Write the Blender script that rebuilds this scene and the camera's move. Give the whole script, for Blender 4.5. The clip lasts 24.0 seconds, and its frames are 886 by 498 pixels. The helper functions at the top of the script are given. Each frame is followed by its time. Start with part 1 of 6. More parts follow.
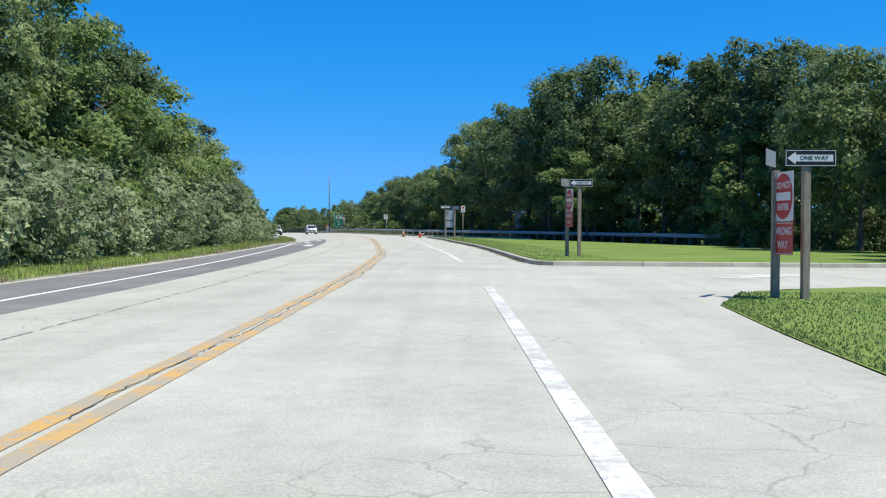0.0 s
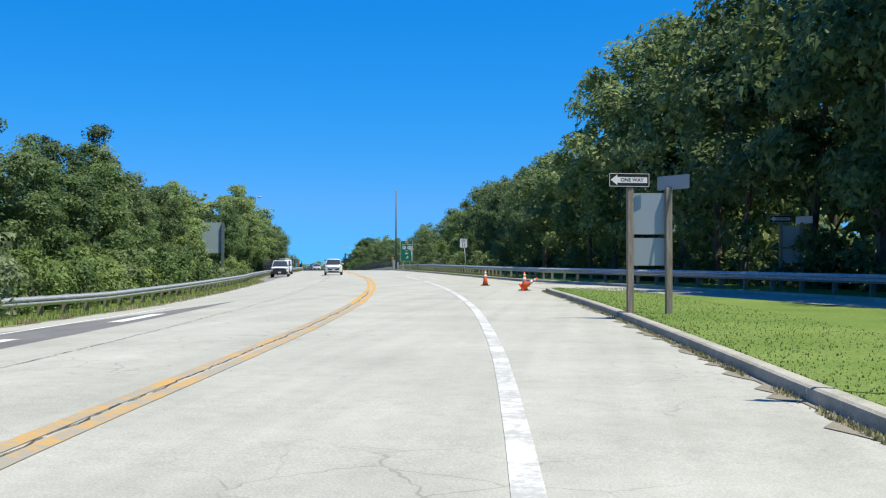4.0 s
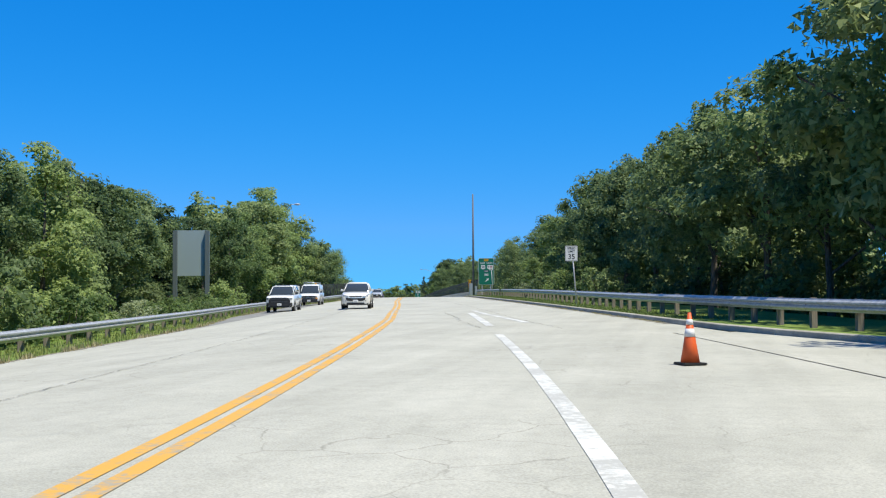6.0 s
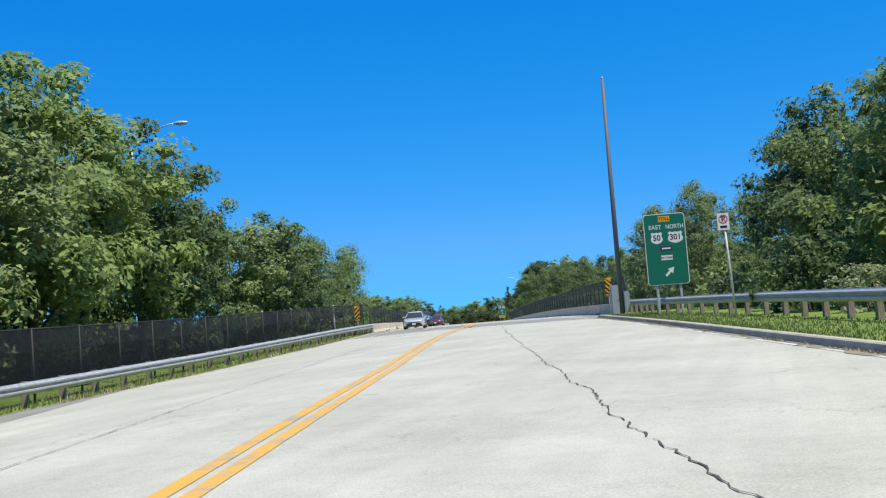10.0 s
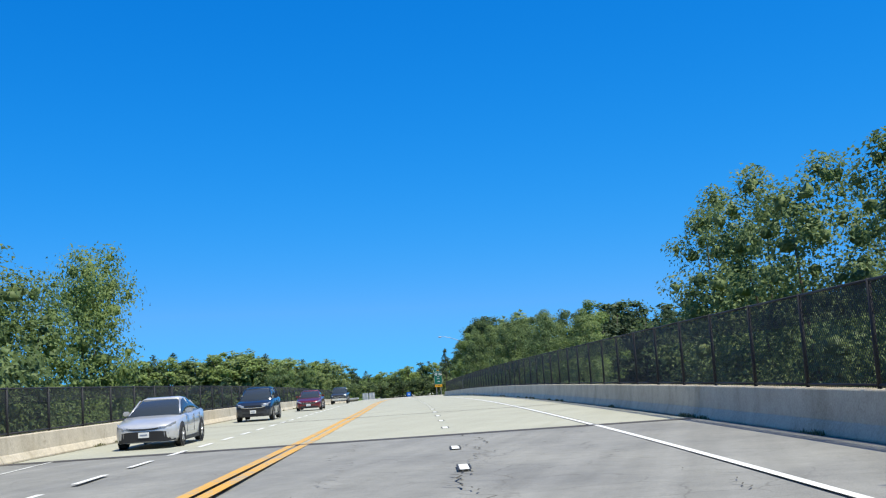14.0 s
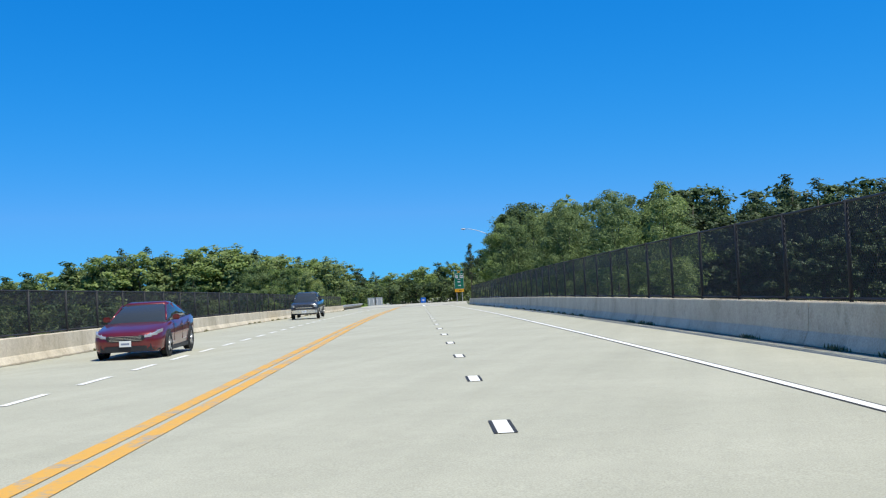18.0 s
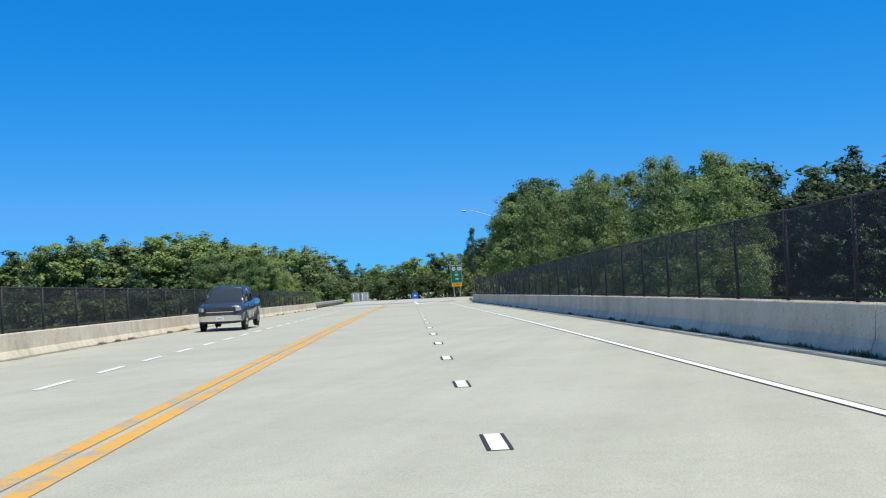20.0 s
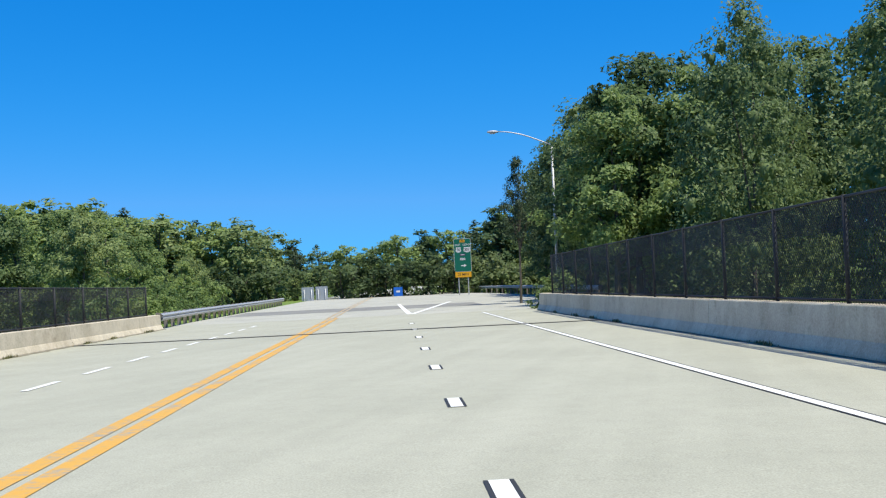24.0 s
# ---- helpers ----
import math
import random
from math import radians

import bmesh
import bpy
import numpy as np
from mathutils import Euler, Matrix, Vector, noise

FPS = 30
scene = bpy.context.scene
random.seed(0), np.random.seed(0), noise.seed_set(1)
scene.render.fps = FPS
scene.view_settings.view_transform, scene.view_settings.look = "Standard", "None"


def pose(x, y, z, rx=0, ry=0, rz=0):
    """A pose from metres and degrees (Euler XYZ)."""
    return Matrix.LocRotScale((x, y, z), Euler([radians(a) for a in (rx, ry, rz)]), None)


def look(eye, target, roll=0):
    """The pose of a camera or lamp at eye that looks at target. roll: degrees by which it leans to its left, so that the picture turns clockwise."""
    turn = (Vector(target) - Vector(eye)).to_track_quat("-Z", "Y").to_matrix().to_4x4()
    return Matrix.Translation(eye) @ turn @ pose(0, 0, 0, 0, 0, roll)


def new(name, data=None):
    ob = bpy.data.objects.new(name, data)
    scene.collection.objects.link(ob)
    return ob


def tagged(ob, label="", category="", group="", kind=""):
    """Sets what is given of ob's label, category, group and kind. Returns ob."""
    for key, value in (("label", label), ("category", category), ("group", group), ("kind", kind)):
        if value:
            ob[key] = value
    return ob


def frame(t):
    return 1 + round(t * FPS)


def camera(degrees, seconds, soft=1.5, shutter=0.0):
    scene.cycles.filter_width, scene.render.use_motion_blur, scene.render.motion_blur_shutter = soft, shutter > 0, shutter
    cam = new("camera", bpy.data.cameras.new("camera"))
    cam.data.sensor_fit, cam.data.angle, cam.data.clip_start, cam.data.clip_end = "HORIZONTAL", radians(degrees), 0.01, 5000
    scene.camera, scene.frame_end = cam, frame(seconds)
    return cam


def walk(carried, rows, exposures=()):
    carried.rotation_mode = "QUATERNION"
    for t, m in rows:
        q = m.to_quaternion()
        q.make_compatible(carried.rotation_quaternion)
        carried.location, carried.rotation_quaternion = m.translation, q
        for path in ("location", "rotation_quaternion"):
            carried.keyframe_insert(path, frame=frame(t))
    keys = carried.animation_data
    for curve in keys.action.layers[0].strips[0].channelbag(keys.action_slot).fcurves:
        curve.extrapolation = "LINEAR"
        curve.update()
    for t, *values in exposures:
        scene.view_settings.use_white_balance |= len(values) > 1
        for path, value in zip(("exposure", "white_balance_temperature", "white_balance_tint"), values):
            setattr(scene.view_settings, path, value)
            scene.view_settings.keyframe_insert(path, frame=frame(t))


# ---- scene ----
cam = camera(45.14, 24.0, soft=1.2)
# seconds, x, y, z, yaw, pitch, roll (lean to the left)
EXPOSURE = 0.44
PATH = [
    (0.0, -0.20, 27.74, 0.70, 1.66, -0.77, 0.42),
    (0.5, -0.58, 39.47, 0.76, 3.35, -0.80, 0.93),
    (1.0, -0.99, 51.01, 0.81, 3.64, -0.62, 0.74),
    (1.5, -1.48, 62.23, 0.87, 3.84, -0.55, 0.17),
    (2.0, -2.08, 73.17, 0.93, 4.65, -0.13, -0.77),
    (2.5, -2.80, 83.82, 1.02, 5.56, 1.03, -0.69),
    (4.5, -5.63, 127.16, 1.55, 8.60, 0.92, -0.01),
    (5.0, -7.11, 137.76, 1.61, 10.46, 0.88, -0.30),
    (5.5, -8.71, 149.22, 1.66, 11.74, 1.76, -0.19),
    (6.0, -10.60, 160.66, 1.71, 12.18, 2.27, -0.44),
    (6.5, -12.54, 171.93, 1.78, 12.09, 2.71, -1.05),
    (7.0, -14.68, 183.45, 1.85, 12.07, 3.39, -2.04),
    (7.5, -17.23, 195.13, 1.91, 12.57, 3.33, -2.81),
    (8.0, -20.07, 206.40, 1.98, 14.41, 3.36, -2.24),
    (8.5, -22.87, 217.44, 2.04, 14.62, 3.22, -2.24),
    (9.0, -25.67, 227.91, 2.09, 16.40, 3.32, -2.31),
    (9.5, -28.19, 237.98, 2.13, 16.71, 3.29, -2.34),
    (10.0, -30.70, 247.88, 2.17, 16.59, 3.24, -4.43),
    (10.5, -32.98, 256.99, 2.24, 16.38, 4.51, -5.92),
    (11.0, -35.03, 265.51, 2.33, 15.82, 4.51, -6.97),
    (11.5, -36.56, 273.57, 2.44, 13.98, 4.69, -6.68),
    (13.5, -41.90, 300.20, 2.47, 13.36, 6.55, -3.59),
    (14.0, -43.46, 305.62, 2.44, 13.24, 6.47, -3.80),
    (14.5, -45.14, 311.43, 2.42, 14.13, 5.83, -3.73),
    (15.0, -46.66, 316.92, 2.40, 15.11, 4.34, -4.40),
    (15.5, -48.14, 322.56, 2.37, 15.06, 4.19, -4.08),
    (16.0, -49.74, 328.72, 2.31, 14.96, 3.33, -2.70),
    (16.5, -51.31, 334.86, 2.23, 14.88, 3.09, -2.08),
    (17.0, -53.03, 341.39, 2.14, 14.71, 2.31, -2.70),
    (17.5, -54.89, 348.35, 2.04, 14.58, 1.93, -2.94),
    (18.0, -56.85, 355.44, 1.93, 14.49, 1.41, -2.81),
    (18.5, -58.80, 362.47, 1.82, 14.45, 1.32, -2.58),
    (19.0, -60.79, 369.71, 1.72, 14.30, 1.23, -2.51),
    (19.5, -62.93, 377.13, 1.61, 14.14, 1.13, -2.65),
    (21.5, -72.63, 410.43, 1.14, 13.58, 0.98, -2.20),
    (22.0, -75.06, 419.21, 0.97, 13.43, 0.92, -2.12),
    (22.5, -77.59, 428.02, 0.78, 13.26, 0.83, -2.20),
    (23.0, -80.13, 436.85, 0.58, 13.10, 0.82, -2.33),
    (23.5, -82.68, 445.95, 0.37, 13.10, 0.74, -2.51),
    (24.0, -85.33, 455.09, 0.14, 12.96, 0.67, -2.67),
]


def eye_pose(x, y, z, yaw, pitch, roll):
    return pose(x, y, z, 90 + pitch, 0, yaw) @ pose(0, 0, 0, 0, 0, roll)


walk(cam, [(t, eye_pose(*row)) for t, *row in PATH], exposures=[(0.0, EXPOSURE), (16.0, EXPOSURE), (19.0, EXPOSURE - 0.15), (24.0, EXPOSURE - 0.05)])


# ---- sky and sun ----
def heading_vec(a):
    return Vector((-math.sin(radians(a)), math.cos(radians(a)), 0))


SUN_EL = 66.0        # degrees above the horizon
SUN_HEAD = -116.0     # heading of the sun, degrees to the left of +y
world = bpy.data.worlds.new("sky")
scene.world = world
world.use_nodes = True
wn, wl = world.node_tree.nodes, world.node_tree.links
sky = wn.new("ShaderNodeTexSky")
sky.sky_type = "NISHITA"
sky.sun_disc = False
sky.sun_elevation = radians(SUN_EL)
sky.sun_rotation = radians(-SUN_HEAD)
sky.altitude = 0
sky.air_density = 1.0
sky.dust_density = 0.3
sky.ozone_density = 1.5
# the clear air stays blue down to the horizon: look the sky up a little higher
tc = wn.new("ShaderNodeTexCoord")
lift = wn.new("ShaderNodeVectorMath")
lift.operation = "MULTIPLY_ADD"
lift.inputs[1].default_value = (1, 1, 0.75)
lift.inputs[2].default_value = (0, 0, 0.095)
wl.new(tc.outputs["Generated"], lift.inputs[0])
wl.new(lift.outputs[0], sky.inputs["Vector"])
# a deep, clear, saturated blue: each colour of the sky gets its own contrast
split = wn.new("ShaderNodeSeparateColor")
join = wn.new("ShaderNodeCombineColor")
wl.new(sky.outputs["Color"], split.inputs[0])
for k, (power, gain, most) in enumerate(((4.2, 0.0062, 3.2), (1.15, 0.56, 10.0), (0.8, 1.76, 9.0))):
    low, p, g = wn.new("ShaderNodeMath"), wn.new("ShaderNodeMath"), wn.new("ShaderNodeMath")
    low.operation, p.operation, g.operation = "MINIMUM", "POWER", "MULTIPLY"
    low.inputs[1].default_value = most
    p.inputs[1].default_value, g.inputs[1].default_value = power, gain
    wl.new(split.outputs[k], low.inputs[0])
    wl.new(low.outputs[0], p.inputs[0])
    wl.new(p.outputs[0], g.inputs[0])
    wl.new(g.outputs[0], join.inputs[k])
wl.new(join.outputs[0], wn["Background"].inputs["Color"])
wn["Background"].inputs["Strength"].default_value = 0.1

sun_data = bpy.data.lights.new("sun", "SUN")
sun_data.energy = 5.0
sun_data.angle = radians(0.55)
sun_data.color = (1.0, 0.95, 0.79)
sun = new("sun", sun_data)
toward = heading_vec(SUN_HEAD) * math.cos(radians(SUN_EL)) + Vector((0, 0, math.sin(radians(SUN_EL))))
sun.matrix_world = look(Vector((0, 0, 60)), Vector((0, 0, 60)) - toward)


# ---- materials ----
def material(name, base, rough=0.7, metal=0.0, spec=0.4):
    m = bpy.data.materials.new(name)
    m.use_nodes = True
    b = m.node_tree.nodes["Principled BSDF"]
    b.inputs["Base Color"].default_value = (*base, 1)
    b.inputs["Roughness"].default_value = rough
    b.inputs["Metallic"].default_value = metal
    b.inputs["Specular IOR Level"].default_value = spec
    return m


def add(m, kind, **inputs):
    n = m.node_tree.nodes.new(kind)
    for k, v in inputs.items():
        n.inputs[k].default_value = v
    return n


def noise_tex(m, scale, detail=4.0, rough=0.55, stretch=None):
    """Noise in world metres, between about 0 and 1."""
    co = m.node_tree.nodes.new("ShaderNodeNewGeometry")
    src = co.outputs["Position"]
    if stretch:
        mp = m.node_tree.nodes.new("ShaderNodeMapping")
        mp.inputs["Scale"].default_value = stretch
        mp.inputs["Rotation"].default_value = (0, 0, radians(-14))
        m.node_tree.links.new(src, mp.inputs["Vector"])
        src = mp.outputs["Vector"]
    n = add(m, "ShaderNodeTexNoise", Scale=scale, Detail=detail, Roughness=rough)
    m.node_tree.links.new(src, n.inputs["Vector"])
    return n.outputs["Fac"]


def ramp(m, fac, stops):
    r = m.node_tree.nodes.new("ShaderNodeValToRGB")
    el = r.color_ramp.elements
    while len(el) < len(stops):
        el.new(0.5)
    for e, (p, c) in zip(el, stops):
        e.position, e.color = p, (*c, 1)
    m.node_tree.links.new(fac, r.inputs["Fac"])
    return r.outputs["Color"]


def mix(m, a, b, fac=0.5, mode="MIX"):
    n = m.node_tree.nodes.new("ShaderNodeMix")
    n.data_type, n.blend_type = "RGBA", mode
    for sock, v in ((n.inputs[6], a), (n.inputs[7], b), (n.inputs[0], fac)):
        if isinstance(v, (int, float)):
            sock.default_value = v
        elif isinstance(v, tuple):
            sock.default_value = (*v, 1)
        else:
            m.node_tree.links.new(v, sock)
    return n.outputs[2]


def base_from(m, col):
    m.node_tree.links.new(col, m.node_tree.nodes["Principled BSDF"].inputs["Base Color"])


def bump(m, fac, strength=0.3, dist=0.01):
    n = m.node_tree.nodes.new("ShaderNodeBump")
    n.inputs["Strength"].default_value = strength
    n.inputs["Distance"].default_value = dist
    m.node_tree.links.new(fac, n.inputs["Height"])
    m.node_tree.links.new(n.outputs["Normal"], m.node_tree.nodes["Principled BSDF"].inputs["Normal"])


def grained(name, stops, fine=60.0, coarse=0.35, rough=0.85, streak=0.35, bump_by=0.25, spec=0.25, mottle=3.0, craze=0.0, blotch=0.3):
    """A mineral surface: fine grain, broad patches and streaks along the road."""
    m = material(name, stops[0], rough, 0, spec)
    a = noise_tex(m, coarse, 5)
    g = noise_tex(m, fine, 2)
    st = noise_tex(m, 1.0, 3, stretch=(1.6, 0.06, 1))
    c = ramp(m, a, [(0.3, stops[0]), (0.7, stops[1])])
    mid = noise_tex(m, mottle, 7, 0.72)
    c = mix(m, c, ramp(m, mid, [(0.32, (0.30, 0.30, 0.30)), (0.5, (0.5, 0.5, 0.5)), (0.70, (0.66, 0.66, 0.65))]), blotch, "OVERLAY")
    if craze:
        # hairline crazing in patches
        geo = m.node_tree.nodes.new("ShaderNodeNewGeometry")
        bend = add(m, "ShaderNodeTexNoise", Scale=1.3, Detail=4.0)
        m.node_tree.links.new(geo.outputs["Position"], bend.inputs["Vector"])
        warp = mix(m, geo.outputs["Position"], bend.outputs["Color"], 0.6, "ADD")
        vo = add(m, "ShaderNodeTexVoronoi", Scale=craze)
        vo.feature = "DISTANCE_TO_EDGE"
        m.node_tree.links.new(warp, vo.inputs["Vector"])
        line = ramp(m, vo.outputs["Distance"], [(0.0, (1, 1, 1)), (0.016, (0, 0, 0))])
        where = ramp(m, noise_tex(m, 0.22, 4), [(0.50, (0, 0, 0)), (0.62, (0.6, 0.6, 0.6))])
        c = mix(m, c, mix(m, c, (0.45, 0.44, 0.42), 1.0, "MULTIPLY"), mix(m, line, where, 1.0, "MULTIPLY"))
    c = mix(m, c, ramp(m, g, [(0.3, (0.35, 0.35, 0.35)), (0.7, (0.65, 0.65, 0.65))]), 0.55, "OVERLAY")
    c = mix(m, c, ramp(m, st, [(0.35, (0.38, 0.38, 0.37)), (0.65, (0.6, 0.6, 0.6))]), streak, "OVERLAY")
    base_from(m, c)
    bump(m, g, bump_by, 0.008)
    return m


M_ROAD = grained("bleached_asphalt", [(0.330, 0.327, 0.283), (0.408, 0.402, 0.352)], fine=45, craze=0.9, streak=0.22, blotch=0.22)
M_DECK = grained("deck_concrete", [(0.322, 0.320, 0.256), (0.366, 0.362, 0.292)], fine=60, streak=0.16, blotch=0.12)
M_GREY = grained("grey_asphalt", [(0.131, 0.131, 0.131), (0.185, 0.181, 0.173)], fine=70)
M_PATCH = grained("worn_asphalt", [(0.177, 0.177, 0.169), (0.246, 0.243, 0.223)], fine=55, craze=0.7)
M_CURB = grained("curb_concrete", [(0.30, 0.285, 0.23), (0.40, 0.38, 0.32)], fine=30, coarse=1.2)


def stained(m):
    """Rain streaks and dirt that run down a concrete face."""
    b = m.node_tree.nodes["Principled BSDF"].inputs["Base Color"]
    c = b.links[0].from_socket
    run = ramp(m, noise_tex(m, 1.0, 5, 0.65, stretch=(0.7, 0.7, 0.3)), [(0.34, (0.66, 0.63, 0.58)), (0.52, (1, 1, 1))])
    spot = ramp(m, noise_tex(m, 1.6, 6, 0.7), [(0.30, (0.55, 0.53, 0.49)), (0.42, (1, 1, 1))])
    base_from(m, mix(m, mix(m, c, run, 0.55, "MULTIPLY"), spot, 0.6, "MULTIPLY"))
    return m


M_PARAPET = stained(grained("parapet_concrete", [(0.45, 0.40, 0.305), (0.57, 0.505, 0.395)], fine=25, coarse=0.6, streak=0.15, blotch=0.35))
# copy for the shaded right parapet: colour warmed and lightened to offset blue skylight
M_PARAPET_SHADE_WARMED = stained(grained("shade_warmed_parapet_concrete", [(0.56, 0.48, 0.34), (0.66, 0.575, 0.42)], fine=25, coarse=0.6, streak=0.15, blotch=0.35))
M_GRASS = material("grass", (0.09, 0.15, 0.025), 0.9, 0, 0.1)
base_from(M_GRASS, mix(M_GRASS, ramp(M_GRASS, noise_tex(M_GRASS, 0.25, 5), [(0.3, (0.105, 0.17, 0.035)), (0.7, (0.175, 0.235, 0.062))]),
                       ramp(M_GRASS, noise_tex(M_GRASS, 14, 3), [(0.3, (0.25, 0.25, 0.25)), (0.7, (0.7, 0.7, 0.7))]), 0.6, "OVERLAY"))
bump(M_GRASS, noise_tex(M_GRASS, 25, 3), 0.6, 0.04)
M_GROUND = material("forest_floor", (0.06, 0.08, 0.025), 0.95, 0, 0.05)
base_from(M_GROUND, ramp(M_GROUND, noise_tex(M_GROUND, 0.3, 6), [(0.3, (0.05, 0.085, 0.02)), (0.6, (0.09, 0.13, 0.03)), (0.75, (0.13, 0.11, 0.06))]))
bump(M_GROUND, noise_tex(M_GROUND, 6, 4), 0.7, 0.1)


def paint(name, col, wear=0.45, under=(0.33, 0.33, 0.31)):
    """Road paint with flakes missing."""
    m = material(name, col, 0.6, 0, 0.3)
    n = noise_tex(m, 9.0, 6, 0.7)
    big = noise_tex(m, 1.1, 3)
    flakes = mix(m, n, big, 0.45)
    fac = ramp(m, flakes, [(wear - 0.05, (1, 1, 1)), (wear + 0.05, (0, 0, 0))])
    base_from(m, mix(m, col, under, fac))
    return m


M_WHITE = paint("white_road_paint", (0.68, 0.68, 0.645), 0.34, (0.323, 0.323, 0.3))
M_FAINT = paint("worn_white_paint", (0.60, 0.60, 0.565), 0.50, (0.40, 0.395, 0.36))
M_YELLOW = paint("yellow_road_paint", (0.57, 0.316, 0.0539), 0.455, (0.308, 0.285, 0.223))
M_OLDYELLOW = paint("worn_yellow_paint", (0.508, 0.308, 0.0924), 0.52, (0.323, 0.293, 0.223))
M_BLACKMARK = material("black_contrast_paint", (0.03, 0.03, 0.03), 0.7)
M_CRACK = material("crack_shadow", (0.085, 0.08, 0.068), 0.95, 0, 0.05)
M_JOINT = material("joint_rubber", (0.06, 0.055, 0.05), 0.8)
M_GALV = material("galvanised_steel", (0.45, 0.45, 0.44), 0.5, 0.35, 0.5)
base_from(M_GALV, ramp(M_GALV, noise_tex(M_GALV, 6, 4), [(0.3, (0.323, 0.331, 0.339)), (0.7, (0.508, 0.516, 0.524))]))
M_TIMBER = material("weathered_timber", (0.231, 0.193, 0.154), 0.85, 0, 0.2)
base_from(M_TIMBER, ramp(M_TIMBER, noise_tex(M_TIMBER, 5, 5, stretch=(6, 6, 0.6)), [(0.3, (0.169, 0.142, 0.115)), (0.7, (0.308, 0.269, 0.223))]))
M_BLACKSTEEL = material("black_fence_steel", (0.030, 0.031, 0.034), 0.65, 0.0, 0.25)
M_ALU = material("sign_back_aluminium", (0.385, 0.408, 0.431), 0.45, 0.6)
M_POLE = material("dark_painted_steel", (0.10, 0.108, 0.12), 0.6, 0.0, 0.3)
M_GREEN = material("sign_green", (0.002, 0.115, 0.075), 0.45, 0, 0.4)
M_SWHITE = material("sign_white", (0.616, 0.616, 0.616), 0.4)
M_SRED = material("sign_red", (0.42, 0.025, 0.03), 0.4)
M_SBLACK = material("sign_black", (0.012, 0.012, 0.014), 0.45)
M_SYELLOW = material("sign_yellow", (0.654, 0.323, 0.0154), 0.4)
M_SBLUE = material("sign_blue", (0.01, 0.12, 0.50), 0.4)
M_PURPLE = material("sign_purple", (0.05, 0.02, 0.07), 0.4)
M_ORANGE = material("cone_orange", (0.616, 0.1, 0.0231), 0.5)
M_RUBBER = material("black_rubber", (0.02, 0.02, 0.02), 0.75)


def leaf_material(name, dark, light, glow=0.35):
    """Leaf skin that lets some light through; every leaf and every tree differs a little."""
    m = bpy.data.materials.new(name)
    m.use_nodes = True
    t = m.node_tree
    b = t.nodes["Principled BSDF"]
    b.inputs["Roughness"].default_value = 0.55
    b.inputs["Specular IOR Level"].default_value = 0.25
    geo = t.nodes.new("ShaderNodeNewGeometry")
    obj = t.nodes.new("ShaderNodeObjectInfo")
    c = ramp(m, geo.outputs["Random Per Island"], [(0.0, dark), (1.0, light)])
    hsv = t.nodes.new("ShaderNodeHueSaturation")
    val = t.nodes.new("ShaderNodeMapRange")
    val.inputs[3].default_value, val.inputs[4].default_value = 0.62, 1.38
    t.links.new(obj.outputs["Random"], val.inputs[0])
    t.links.new(val.outputs[0], hsv.inputs["Value"])
    hsv.inputs["Saturation"].default_value = 0.96
    hue = t.nodes.new("ShaderNodeMapRange")
    hue.inputs[3].default_value, hue.inputs[4].default_value = 0.518, 0.478
    t.links.new(obj.outputs["Random"], hue.inputs[0])
    t.links.new(hue.outputs[0], hsv.inputs["Hue"])
    t.links.new(c, hsv.inputs["Color"])
    t.links.new(hsv.outputs[0], b.inputs["Base Color"])
    tr = t.nodes.new("ShaderNodeBsdfTranslucent")
    lit = t.nodes.new("ShaderNodeHueSaturation")
    lit.inputs["Value"].default_value = 1.35
    t.links.new(hsv.outputs[0], lit.inputs["Color"])
    t.links.new(lit.outputs[0], tr.inputs["Color"])
    ms = t.nodes.new("ShaderNodeMixShader")
    ms.inputs[0].default_value = glow
    t.links.new(b.outputs[0], ms.inputs[1])
    t.links.new(tr.outputs[0], ms.inputs[2])
    t.links.new(ms.outputs[0], t.nodes["Material Output"].inputs["Surface"])
    return m


M_LEAF = leaf_material("broad_leaves", (0.085, 0.135, 0.045), (0.190, 0.255, 0.090), 0.38)
M_LEAF_DARK = leaf_material("dark_broad_leaves", (0.070, 0.115, 0.040), (0.150, 0.210, 0.078), 0.36)
M_LEAF_PALE = leaf_material("pale_leaves", (0.16, 0.205, 0.105), (0.26, 0.31, 0.165), 0.36)
M_LEAF_FRESH = leaf_material("fresh_leaves", (0.110, 0.172, 0.050), (0.205, 0.285, 0.086), 0.42)
M_NEEDLE = leaf_material("pine_needles", (0.05, 0.08, 0.04), (0.11, 0.155, 0.072), 0.28)
# undergrowth leaves: shade under the crowns is put into a darker leaf colour
M_SHADE_LEAF = leaf_material("shaded_understorey_leaves", (0.07, 0.11, 0.04), (0.13, 0.18, 0.07), 0.48)
M_BARK = material("bark", (0.10, 0.085, 0.07), 0.95, 0, 0.1)
base_from(M_BARK, ramp(M_BARK, noise_tex(M_BARK, 4, 5, stretch=(4, 4, 0.7)), [(0.3, (0.06, 0.05, 0.04)), (0.7, (0.17, 0.15, 0.125))]))
bump(M_BARK, noise_tex(M_BARK, 9, 4, stretch=(4, 4, 0.8)), 0.6, 0.03)


# ---- the line of the road ----
# centre line (the yellow line): y, x and height
CY = np.array([-80, -20, 20, 60, 100, 140, 180, 220, 260, 300, 340, 380, 420, 450, 500, 560, 700.0])
CX = np.array([-0.25, -1.6, -2.5, -3.73, -6.66, -12.46, -21.18, -30.89, -40.63, -51.29, -62.75, -74.17, -85.5, -94.0, -107.6, -122.0, -147.0])
